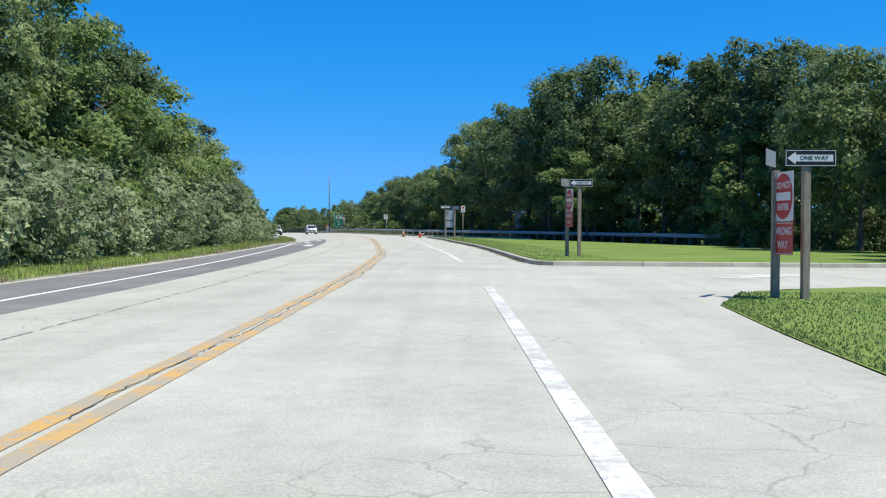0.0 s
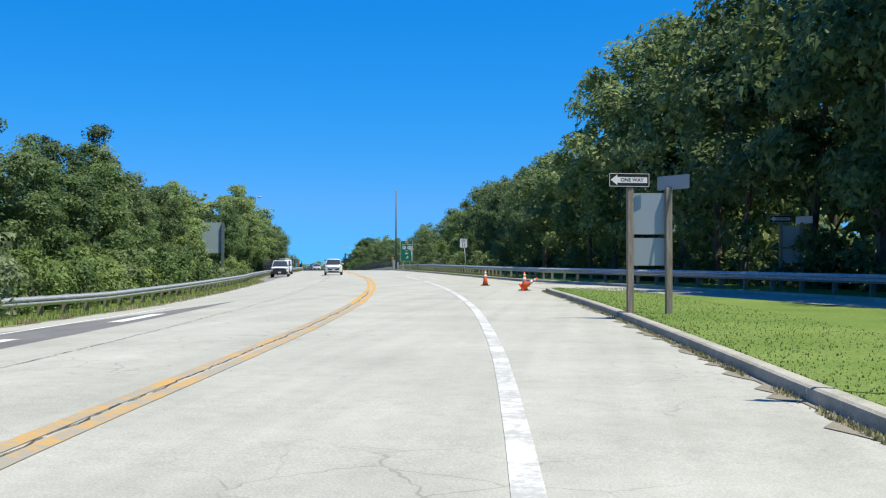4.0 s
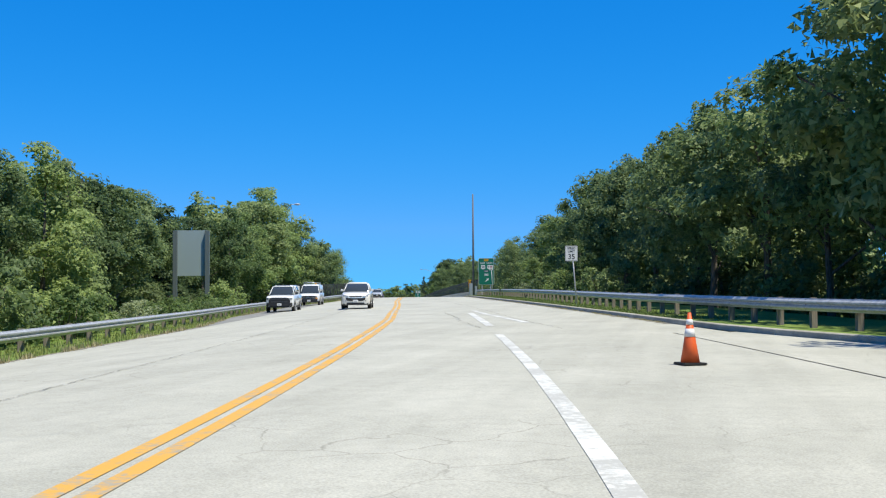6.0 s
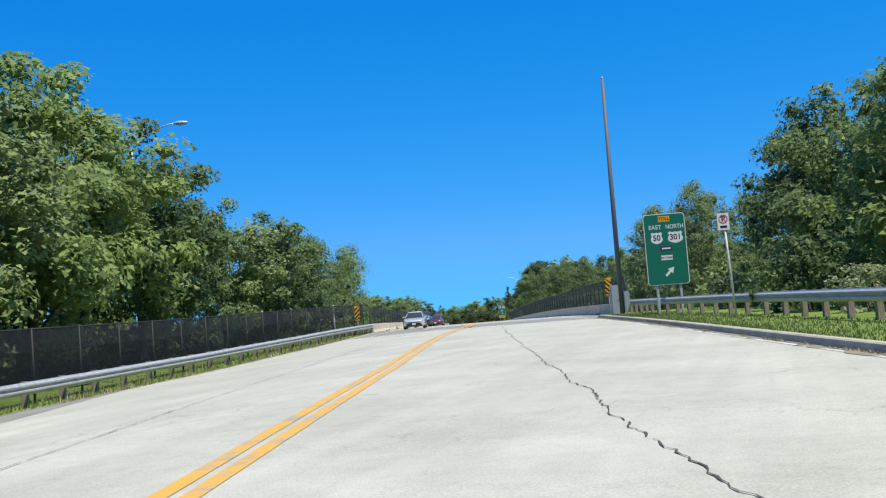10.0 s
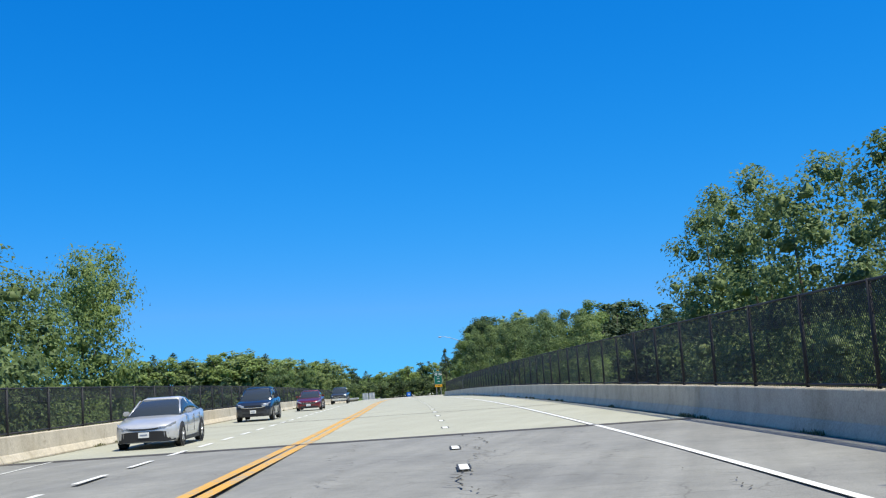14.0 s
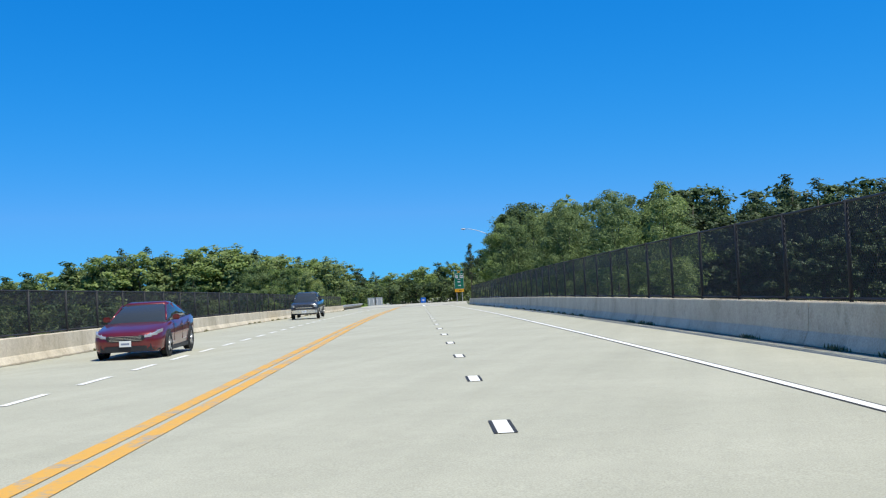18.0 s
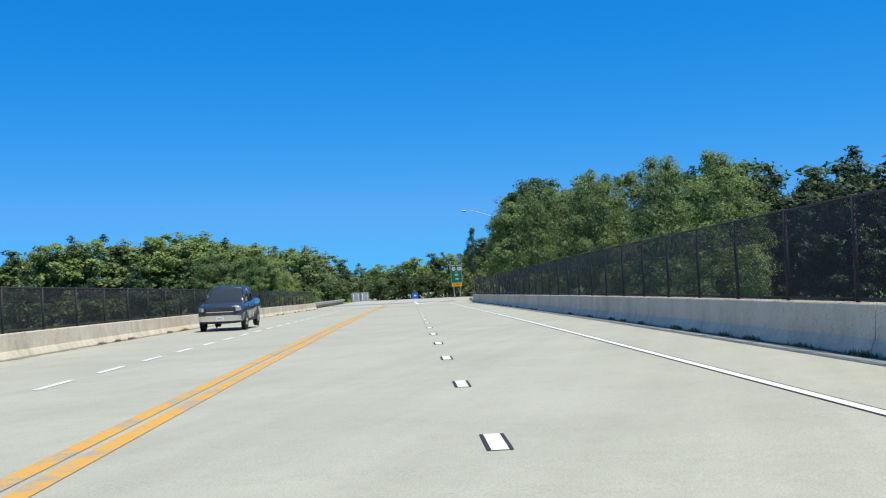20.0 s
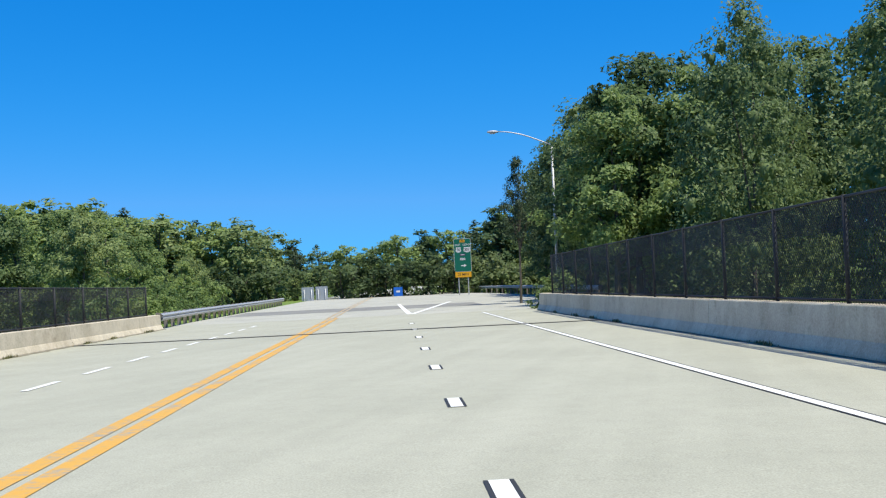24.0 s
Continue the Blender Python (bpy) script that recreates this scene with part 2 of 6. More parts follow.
CZ = np.array([-1.01, -0.82, -0.7, -0.43, -0.08, 0.23, 0.48, 0.71, 0.73, 0.36, -0.29, -1.15, -2.07, -2.72, -3.7, -4.8, -7.0])


def hermite(ys, v, y):
    m = np.gradient(v, ys)
    i = np.clip(np.searchsorted(ys, y) - 1, 0, len(ys) - 2)
    h = ys[i + 1] - ys[i]
    t = (y - ys[i]) / h
    return ((2 * t**3 - 3 * t**2 + 1) * v[i] + (t**3 - 2 * t**2 + t) * h * m[i]
            + (-2 * t**3 + 3 * t**2) * v[i + 1] + (t**3 - t**2) * h * m[i + 1])


FY = np.arange(-80, 700.5, 1.0)
FX, FZ = hermite(CY, CX, FY), hermite(CY, CZ, FY)
FS = np.r_[0, np.cumsum(np.hypot(np.diff(FX), np.diff(FY)))]
FS = FS - np.interp(0.0, FY, FS)
TX, TY = np.gradient(FX, FS), np.gradient(FY, FS)


def crossfall(s, d):
    """The carriageway leans to the inside of the bend: its left side lies lower on the approach."""
    return -np.interp(s, [95, 135, 245, 258, 281], [0, 0.068, 0.066, 0.05, 0]) * np.clip(-2.0 - d, 0, 9)


def place(s, d, h=0.0):
    """The point s metres along the road, d metres right of the yellow line and h above the road."""
    tx, ty = np.interp(s, FS, TX), np.interp(s, FS, TY)
    n = math.hypot(tx, ty)
    return Vector((np.interp(s, FS, FX) + ty / n * d, np.interp(s, FS, FY) - tx / n * d, np.interp(s, FS, FZ) + float(crossfall(s, d)) + h))


def heading(s):
    return math.degrees(math.atan2(-np.interp(s, FS, TX), np.interp(s, FS, TY)))


def stand(s, d, h=0.0, turn=0.0):
    """A pose on the road frame: +y ahead along the road, +x to the right."""
    return pose(*place(s, d, h), 0, 0, heading(s) + turn)


def station(x, y):
    """Arrays of station and offset of points in plan."""
    x, y = np.atleast_1d(x).astype(float), np.atleast_1d(y).astype(float)
    s, d = np.empty_like(x), np.empty_like(x)
    for k in range(0, len(x), 4000):
        sl = slice(k, k + 4000)
        i = np.argmin((FX[None, ::2] - x[sl, None]) ** 2 + (FY[None, ::2] - y[sl, None]) ** 2, axis=1) * 2
        ox, oy = x[sl] - FX[i], y[sl] - FY[i]
        s[sl] = FS[i] + ox * TX[i] + oy * TY[i]
        d[sl] = ox * TY[i] - oy * TX[i]
    return s, d


# ---- mesh helpers ----
def mesh_object(name, verts, faces, mat, parent=None, smooth=False):
    me = bpy.data.meshes.new(name)
    me.from_pydata([tuple(v) for v in verts], [], faces)
    me.materials.append(mat)
    if smooth:
        me.polygons.foreach_set("use_smooth", [True] * len(me.polygons))
    ob = new(name, me)
    ob.parent = parent
    return ob


def part(name, bm, mat, parent=None, label=""):
    me = bpy.data.meshes.new(name)
    bm.to_mesh(me)
    bm.free()
    me.materials.append(mat)
    ob = new(name, me)
    ob.parent = parent
    return tagged(ob, label) if label else ob


def shared(name, me, m, parent=None):
    ob = new(name, me)
    ob.parent = parent
    ob.matrix_basis = m
    return ob


def empty(name, m=None, **tags):
    ob = new(name)
    if m is not None:
        ob.matrix_basis = m
    return tagged(ob, **tags)


def box_into(bm, x0, x1, y0, y1, z0, z1, bevel=0.0, m=None):
    r = bmesh.ops.create_cube(bm, size=1, matrix=Matrix.Translation(((x0 + x1) / 2, (y0 + y1) / 2, (z0 + z1) / 2))
                              @ Matrix.Diagonal((x1 - x0, y1 - y0, z1 - z0, 1)))
    vs = r["verts"]
    if bevel:
        ed = list({e for v in vs for e in v.link_edges})
        out = bmesh.ops.bevel(bm, geom=ed, offset=bevel, segments=2, affect="EDGES", clamp_overlap=True)
        vs = list({v for v in out["verts"]} | {v for v in vs if v.is_valid})
    if m is not None:
        bmesh.ops.transform(bm, matrix=m, verts=[v for v in vs if v.is_valid])
    return vs


def boxed(x0, x1, y0, y1, z0, z1, bevel=0.0):
    bm = bmesh.new()
    box_into(bm, x0, x1, y0, y1, z0, z1, bevel)
    return bm


def tube_into(bm, points, radii, sides=8):
    """A tube through points with a radius at each."""
    rings = []
    pts = [Vector(p) for p in points]
    for i, p in enumerate(pts):
        t = (pts[min(i + 1, len(pts) - 1)] - pts[max(i - 1, 0)]).normalized()
        a = t.orthogonal().normalized() if abs(t.z) < 0.95 else Vector((1, 0, 0)).cross(t).normalized()
        b = t.cross(a)
        rings.append([bm.verts.new(p + (a * math.cos(k * math.tau / sides) + b * math.sin(k * math.tau / sides)) * radii[i]) for k in range(sides)])
    for r, q in zip(rings, rings[1:]):
        for k in range(sides):
            bm.faces.new((r[k], r[(k + 1) % sides], q[(k + 1) % sides], q[k]))
    bm.faces.new(rings[0][::-1])
    bm.faces.new(rings[-1])


def tube(points, radii, sides=8):
    bm = bmesh.new()
    tube_into(bm, points, radii, sides)
    bmesh.ops.recalc_face_normals(bm, faces=bm.faces)
    for f in bm.faces:
        f.smooth = len(f.verts) == 4
    return bm


def ribbon(name, s0, s1, left, right, h, mat, parent=None, step=4.0, cols=1, label=""):
    """A strip of road surface; left and right are offsets or functions of the station."""
    fl = left if callable(left) else (lambda s: left)
    fr = right if callable(right) else (lambda s: right)
    ss = np.linspace(s0, s1, max(2, int((s1 - s0) / step) + 1))
    vs = [place(s, fl(s) + (fr(s) - fl(s)) * k / cols, h) for s in ss for k in range(cols + 1)]
    n = cols + 1
    fs = [(i * n + k, i * n + k + 1, (i + 1) * n + k + 1, (i + 1) * n + k) for i in range(len(ss) - 1) for k in range(cols)]
    ob = mesh_object(name, vs, fs, mat, parent)
    return tagged(ob, label) if label else ob


def sweep(name, s0, s1, profile, mat, parent=None, step=3.0, offset=0.0, taper=None):
    """A closed profile of (offset, height) carried along the road, with capped ends."""
    fo = offset if callable(offset) else (lambda s: offset)
    ss = np.linspace(s0, s1, max(2, int((s1 - s0) / step) + 1))
    n = len(profile)
    vs = []
    for s in ss:
        k = taper(s) if taper else 1.0
        vs += [place(s, fo(s) + d, h * k) for d, h in profile]
    fs = [(i * n + k, i * n + (k + 1) % n, (i + 1) * n + (k + 1) % n, (i + 1) * n + k) for i in range(len(ss) - 1) for k in range(n)]
    fs += [tuple(range(n))[::-1], tuple((len(ss) - 1) * n + k for k in range(n))]
    ob = mesh_object(name, vs, fs, mat, parent)
    bm = bmesh.new()
    bm.from_mesh(ob.data)
    bmesh.ops.recalc_face_normals(bm, faces=bm.faces)
    bm.to_mesh(ob.data)
    bm.free()
    return ob


def lerp_table(*pairs):
    xs, ys = [p[0] for p in pairs], [p[1] for p in pairs]
    return lambda s: float(np.interp(s, xs, ys))


# ---- ground ----
BRIDGE = (270.0, 431.0)


def ground_height(x, y):
    s, d = station(x, y)
    z = np.interp(s, FS, FZ) + crossfall(s, d) - 0.10
    # the valley that the bridge spans
    inside = np.clip((s - BRIDGE[0]) / 14, 0, 1) * np.clip((BRIDGE[1] - s) / 14, 0, 1)
    inside = inside * inside * (3 - 2 * inside)
    # embankments fall away beside the approaches
    bank = np.interp(s, [60, 150, 260, 440, 520, 620], [0.0, 2.0, 5.5, 4.0, 1.5, 0.5])
    side = np.clip((np.abs(d) - 11.5) / 16, 0, 1)
    low = z - bank * side
    valley = np.minimum(low, -6.8 + 0 * s)
    out = low * (1 - inside) + valley * inside
    far = np.clip((np.hypot(x + 60, y - 250) - 500) / 500, 0, 1)
    return out * (1 - far) + -6.0 * far


gx = np.r_[-3000, -1500, -800, -450, np.arange(-300, 140, 5.0), 200, 350, 700, 1500, 3000]
gy = np.r_[-3000, -1500, -700, -300, -150, np.arange(-90, 660, 5.0), 720, 850, 1100, 1600, 3000]
GX, GY = np.meshgrid(gx, gy)
gz = ground_height(GX.ravel(), GY.ravel())
gn = len(gx)
ground = mesh_object("ground", np.c_[GX.ravel(), GY.ravel(), gz],
                     [(j * gn + i, j * gn + i + 1, (j + 1) * gn + i + 1, (j + 1) * gn + i) for j in range(len(gy) - 1) for i in range(gn - 1)],
                     M_GROUND, smooth=True)
tagged(ground, "uneven grassy and leafy ground under the woods", "ground", kind="structure")

# ---- road and bridge deck ----
left_edge = lerp_table((-80, -7.2), (100, -7.5), (176, -7.3), (192, -9.0), (226, -9.2), (240, -7.9), (272, -6.5))
right_edge = lerp_table((-80, 6.3), (30, 6.1), (36, 6.5), (41, 7.0), (44.5, 8.3), (46.3, 10.0), (47.2, 12.5), (48, 26), (57.9, 26), (58.4, 17.0), (58.6, 8.0), (60, 5.6), (64, 5.5),
                        (105, 5.6), (138, 7.0), (141, 7.3), (143, 9.6), (152, 9.6), (160, 9.2), (182, 8.5), (225, 7.2), (260, 7.0), (272, 7.2))
road = ribbon("road", -80, 266, left_edge, right_edge, 0.0, M_ROAD, step=1.0, cols=8)
tagged(road, "sun-bleached pale asphalt road with cracks", "road", kind="structure")
deck = sweep("bridge_deck", 266, 434, [(-6.75, 0), (9.35, 0), (9.35, -0.9), (6, -1.6), (-4, -1.6), (-6.75, -0.9)], M_DECK, step=4)
tagged(deck, "pale concrete bridge deck", "bridge", kind="structure")
road2 = ribbon("road", 434, 700, -7.0, lerp_table((434, 9.0), (450, 11.5), (475, 14.5), (500, 13.0), (530, 7.5), (700, 7.0)), 0.0, M_ROAD, step=4, cols=4)
tagged(road2, "pale asphalt road curving away under trees", "road", kind="structure")


def on_road(name, s0, s1, a, b, mat, parent, h=0.006, step=4.0, label=""):
    return ribbon(name, s0, s1, a, b, h, mat, parent, step=step, label=label)


# darker asphalt: the old lane on the approach and the band before the bridge
on_road("asphalt_patch", -80, 112, lambda s: left_edge(s) + 0.45, lerp_table((-80, -4.0), (40, -3.9), (112, -4.4)), M_GREY, road, 0.003, label="grey asphalt lane")
on_road("asphalt_patch", 112, 134, lerp_table((112, -7.0), (120, -6.2), (134, -4.5)), lerp_table((112, -4.4), (134, -4.45)), M_GREY, road, 0.003, label="grey asphalt lane")
on_road("asphalt_patch", 166, 236, lambda s: left_edge(s) + 0.1, lerp_table((166, -7.25), (176, -7.0), (226, -7.0), (236, -8.1)), M_PATCH, road, 0.004, 1.0, label="grey asphalt shoulder")
on_road("asphalt_patch", 262, 266, lambda s: left_edge(s) + 0.1, 6.9, M_PATCH, road, 0.003, label="grey worn asphalt")
on_road("asphalt_patch", 266, 280.7, -6.3, 8.75, M_PATCH, deck, 0.012, 1.0, label="grey worn asphalt")
on_road("asphalt_patch", 446, 456, -6.6, 8.0, M_PATCH, road2, 0.003, label="grey worn asphalt")


# ---- kerbs, verges, lawns ----
KERB = [(0, 0.0), (0.02, 0.13), (0.05, 0.15), (0.20, 0.15), (0.22, 0.0)]


def kerb(s0, s1, d, label):
    ob = empty("kerb", label=label, category="kerb", kind="structure")
    ss = np.arange(s0, s1, 3.05)
    for a in ss:
        sweep("kerb_stone", a + 0.008, min(a + 3.05, s1) - 0.008, KERB, M_CURB, ob, step=1.6, offset=d)
    return ob


kerb(61.0, 141.5, right_edge, "weathered concrete kerb round the grass island")
kerb(166, 266, right_edge, "weathered concrete kerb with weeds at its foot")
# kerb along the side road, across the end of the island
sk = empty("kerb", label="concrete kerb along the side road", category="kerb", kind="structure")
for i in range(5):
    a, b = 6.2 + i * 3.05, 6.2 + (i + 1) * 3.05 - 0.016
    vs = [place(59.0 + x, d, h) for d in (a, b) for x, h in KERB]
    mesh_object("kerb_stone", vs, [(0, 1, 6, 5), (1, 2, 7, 6), (2, 3, 8, 7), (3, 4, 9, 8), (0, 1, 2, 3, 4), (5, 6, 7, 8, 9)], M_CURB, sk)

# rounded corner stone between the two kerbs, and the asphalt at its foot
vs = []
for a in (0, math.pi / 6, math.pi / 3, math.pi / 2):
    for x, h in KERB:
        vs.append(place(60.99 - (1.99 - x) * math.sin(a), 6.19 - (0.63 - x) * math.cos(a), h))
fs = [(5 * i + j, 5 * i + j + 1, 5 * i + j + 6, 5 * i + j + 5) for i in range(3) for j in range(4)] + [(0, 1, 2, 3, 4), (15, 16, 17, 18, 19)]
mesh_object("kerb_stone", vs, fs, M_CURB, sk)
on_road("asphalt_patch", 58.0, 61.2, 5.4, 20.0, M_ROAD, road, -0.004, 0.8)


def lawn(name, s0, s1, a, b, h, label, step=2.0, cols=6):
    ob = ribbon(name, s0, s1, a, b, h, M_GRASS, None, step=step, cols=cols)
    return tagged(ob, label, "grass", kind="structure")


island_right = lerp_table((59, 40), (75, 28), (95, 19.5), (111, 15.8), (134, 10.2), (141.5, 7.7))
lawn("lawn", 59.3, 141.3, lambda s: right_edge(s) + 0.2, island_right, 0.13, "mown green lawn on the traffic island")
lawn("lawn", 59.19, 61.2, lerp_table((59.19, 6.18), (59.6, 5.95), (60.2, 5.8), (61.2, 5.76)), 9.5, 0.122, "mown grass in the corner of the traffic island", step=0.25)
lawn("lawn", -80, 47.0, lambda s: right_edge(s), 34, 0.014, "mown grass corner beside the side road", cols=10)
verge_edge = lerp_table((128, 16.0), (134, 14.7), (150, 11.6), (160.2, 9.35), (166, right_edge(166)))
kerb(128, 166, verge_edge, "weathered concrete kerb beside the ramp")
lawn("verge", 128, 160, lambda s: verge_edge(s) + 0.2, lerp_table((128, 21), (160, 14.5)), 0.13, "grass verge beside the ramp")
lawn("verge", 160, 166, lambda s: verge_edge(s) + 0.2, 14.5, 0.13, "grass verge behind the kerb")
lawn("verge", 166, 268, lambda s: right_edge(s) + 0.2, 14.5, 0.13, "grass verge behind the kerb")
lawn("verge", -80, 276, -13.0, lambda s: left_edge(s) - 0.02, 0.0, "grass verge along the pavement edge")
lawn("verge", 434, 520, -14.0, -7.0, -0.02, "grass verge beside the road")
# ramp behind the island
ramp_road = ribbon("ramp", 96, 160.2, island_right, lerp_table((96, 23.7), (111, 20), (134, 14.6), (150, 11.5), (160.2, 9.3)), 0.012, M_ROAD, None, step=2.0, cols=3)
tagged(ramp_road, "pale asphalt ramp behind the grass island", "road", kind="structure")


# ---- markings ----
def stripe(name, s0, s1, d, w, mat, parent, h=0.0065, step=3.0):
    f = d if callable(d) else (lambda s: d)
    return on_road(name, s0, s1, lambda s: f(s) - w / 2, lambda s: f(s) + w / 2, mat, parent, h, step)


YELLOW = lerp_table((60, -0.05), (75, -0.1), (82, -0.35), (90, -0.52), (105, -0.55), (118, -0.2), (128, 0), (150, 0.07), (160, 0.15), (172, 0.25), (183, 0.05), (190, 0), (203, -0.13),
                    (213, -0.33), (222, -0.36), (230, -0.38), (241, -0.55), (250, -0.6), (258, -0.45), (270, 0), (285, 0.1), (434, 0.14))
for k in (-1, 1):
    stripe("yellow_line", -80, 128, lambda s: YELLOW(s) + k * 0.12, 0.17, M_OLDYELLOW, road, step=2.0)
    stripe("yellow_line", 128, 266, lambda s: YELLOW(s) + k * 0.125, 0.16, M_YELLOW, road, step=2.0)
    stripe("yellow_line", 266, 281, lambda s: YELLOW(s) + k * 0.135, 0.185, M_YELLOW, deck, 0.016, 1.0)
    stripe("yellow_line", 281, 434, lambda s: YELLOW(s) + k * 0.135, 0.185, M_YELLOW, deck)
    stripe("yellow_line", 434, 560, k * 0.14, 0.13, M_OLDYELLOW, road2)
stripe("edge_line", -80, 131, lerp_table((-80, -4.6), (30, -4.8), (60, -5.4), (100, -6.4), (131, -6.0)), 0.12, M_WHITE, road)
for a, b, d, w in ((88.5, 92.5, -4.85, 0.45), (101, 106, -5.6, 0.4), (113, 115.5, -5.2, 0.3), (121, 125, -5.0, 0.4)):
    stripe("arrow_mark", a, b, d, w, M_WHITE, road, 0.008)
stripe("edge_line", 26, 46, 3.3, 0.2, M_FAINT, road)
stripe("edge_line", 61.3, 160, lerp_table((61, 3.25), (75, 3.03), (86, 2.75), (96, 2.7), (112, 3.1), (125, 3.3), (160, 3.4)), 0.2, M_FAINT, road)
stripe("edge_line", 165.5, 180, 3.48, 0.26, M_FAINT, road)
stripe("edge_line", 168, 184, lerp_table((166, 4.95), (172, 4.55), (178, 4.05), (184, 3.8)), 0.24, M_FAINT, road)
stripe("edge_line", 185, 262, lerp_table((185, 7.6), (262, 6.5)), 0.1, M_FAINT, road)
on_road("give_way_line", 60.9, 61.15, 3.3, 13.5, M_WHITE, road, 0.007, 0.2)
for k in range(3):
    on_road("side_road_line", 50.5 + k * 0.9, 51.4 + k * 0.9, 9.6 + k * 0.7, 10.6 + k * 0.9, M_FAINT, road, 0.007, 0.3)
for i in range(-26, 9):
    c = 402.9 + i * 4.913 if i > -25 else 272.5 + (i + 26) * 4.2
    par, h = deck, 0.016 if c < 281 else 0.007
    if c > 426:
        continue
    stripe("lane_dot", c - 0.42, c + 0.42, 3.35, 0.13, M_WHITE, par, h, 1.0)
    stripe("contrast_mark", c - 0.42, c + 0.42, 3.268, 0.03, M_BLACKMARK, par, h, 1.0)
    stripe("contrast_mark", c - 0.42, c + 0.42, 3.432, 0.03, M_BLACKMARK, par, h, 1.0)
for i in range(-14, 38):
    stripe("lane_dash", 313.9 + i * 3.05, 315.5 + i * 3.05, -2.55, 0.125, M_WHITE, deck, 0.016 if i < -10 else 0.007, 1.6)
stripe("edge_line", 266, 281, 6.55, 0.12, M_WHITE, deck, 0.016, 1.0)
stripe("edge_line", 281, 432, 6.55, 0.12, M_WHITE, deck, 0.007)
stripe("contrast_mark", 281, 432, 6.475, 0.025, M_BLACKMARK, deck, 0.006)
stripe("contrast_mark", 281, 432, 6.625, 0.025, M_BLACKMARK, deck, 0.006)
stripe("edge_line", 266, 281, -5.2, 0.1, M_FAINT, deck, 0.016, 1.0)
for d0, d1 in ((3.5, 3.2), (3.6, 6.8)):
    stripe("gore_line", 434.5, 462, lerp_table((434.5, d0), (462, d1)), 0.25, M_WHITE, road2)
for s, e in ((280.75, 281.35), (417.4, 417.75)):
    on_road("deck_joint", s, e, -6.35, 8.85, M_JOINT, deck, 0.014, 0.3)
on_road("deck_joint", 298.9, 299.06, -6.3, 8.8, M_JOINT, deck, 0.010, 0.3)
on_road("deck_joint", 265.85, 266.1, -6.6, 6.9, M_JOINT, deck, 0.014, 0.3)


# ---- cracks: thin dark openings that wander ----
def crack(s0, s1, d, parent, width=0.04, wander=0.12, seed=0, h=0.009, breaks=0.1):
    r = np.random.RandomState(seed)
    f = d if callable(d) else (lambda s: d)
    n = max(4, int((s1 - s0) / 0.13))
    vs, fs, o, slow = [], [], 0.0, 0.0
    for i in range(n + 1):
        s = s0 + (s1 - s0) * i / n
        slow = slow * 0.95 + r.randn() * wander * 0.16
        o = o * 0.45 + r.randn() * wander * 0.22
        w = 0.34 * width * (0.25 + 1.0 * r.rand())
        vs += [place(s, f(s) + slow + o - w, h), place(s, f(s) + slow + o + w, h)]
        if i and r.rand() > breaks:
            fs.append((2 * i - 2, 2 * i - 1, 2 * i + 1, 2 * i))
    return mesh_object("crack", vs, fs, M_CRACK, parent)

crack(-20, 262, lerp_table((-20, -2.4), (30, -2.5), (100, -3.0), (150, -3.0), (180, -2.5), (206, -2.7), (220, -2.8), (262, -3.0)), road, 0.03, 0.03, 1, breaks=0.06)
crack(30, 140, YELLOW, road, 0.03, 0.05, 2, 0.009, 0.12)
crack(45, 82, lambda s: YELLOW(s) + 0.25, road, 0.03, 0.08, 15, 0.009, 0.25)
crack(163, 262, lerp_table((163, 5.3), (173, 4.75), (192, 4.1), (220, 2.95), (243, 2.1), (262, 1.9)), road, 0.030, 0.09, 4, 0.009, 0.06)
crack(164, 182, lerp_table((164, 3.0), (182, 2.4)), road, 0.036, 0.2, 6, 0.009, 0.1)
crack(266, 281, lerp_table((266, 3.3), (281, 3.9)), deck, 0.05, 0.4, 12, 0.017, 0.3)
crack(267, 280, 1.6, deck, 0.035, 0.5, 13, 0.017, 0.35)
crack(268, 280, 5.8, deck, 0.03, 0.6, 14, 0.017, 0.4)
# dirt gathered along the feet of the parapets and kerbs
M_DIRT = grained("gutter_dirt", [(0.17, 0.155, 0.115), (0.25, 0.225, 0.17)], fine=30, coarse=2.0)


def dirt(s0, s1, d, parent, side, width, seed, h=0.016):
    r = np.random.RandomState(seed)
    f = d if callable(d) else (lambda s: d)
    n = int((s1 - s0) / 0.35)
    vs = []
    for i in range(n + 1):
        s = s0 + (s1 - s0) * i / n
        vs += [place(s, f(s), h), place(s, f(s) + side * width * (0.15 + 0.9 * r.rand() ** 2), h - 0.008)]
    mesh_object("gutter_dirt", vs, [(2 * i, 2 * i + 1, 2 * i + 3, 2 * i + 2) for i in range(n)], M_DIRT, parent)


dirt(281, 430, -6.31, deck, 1, 0.16, 1)
dirt(269, 431, 8.81, deck, -1, 0.16, 2)
dirt(61, 141, lambda s: right_edge(s) - 0.01, road, -1, 0.30, 3)
dirt(166, 266, lambda s: right_edge(s) - 0.01, road, -1, 0.3, 4)
dirt(30, 262, lambda s: left_edge(s) + 0.02, road, 1, 0.22, 5)


# ---- parapets and fences of the bridge ----
# a sloping toe under an almost upright face
PAR = [(-0.04, 0.0), (0.42, 0.0), (0.42, 1.0), (0.095, 1.0), (0.08, 0.975), (0.05, 0.33), (0.03, 0.28), (-0.04, 0.06)]


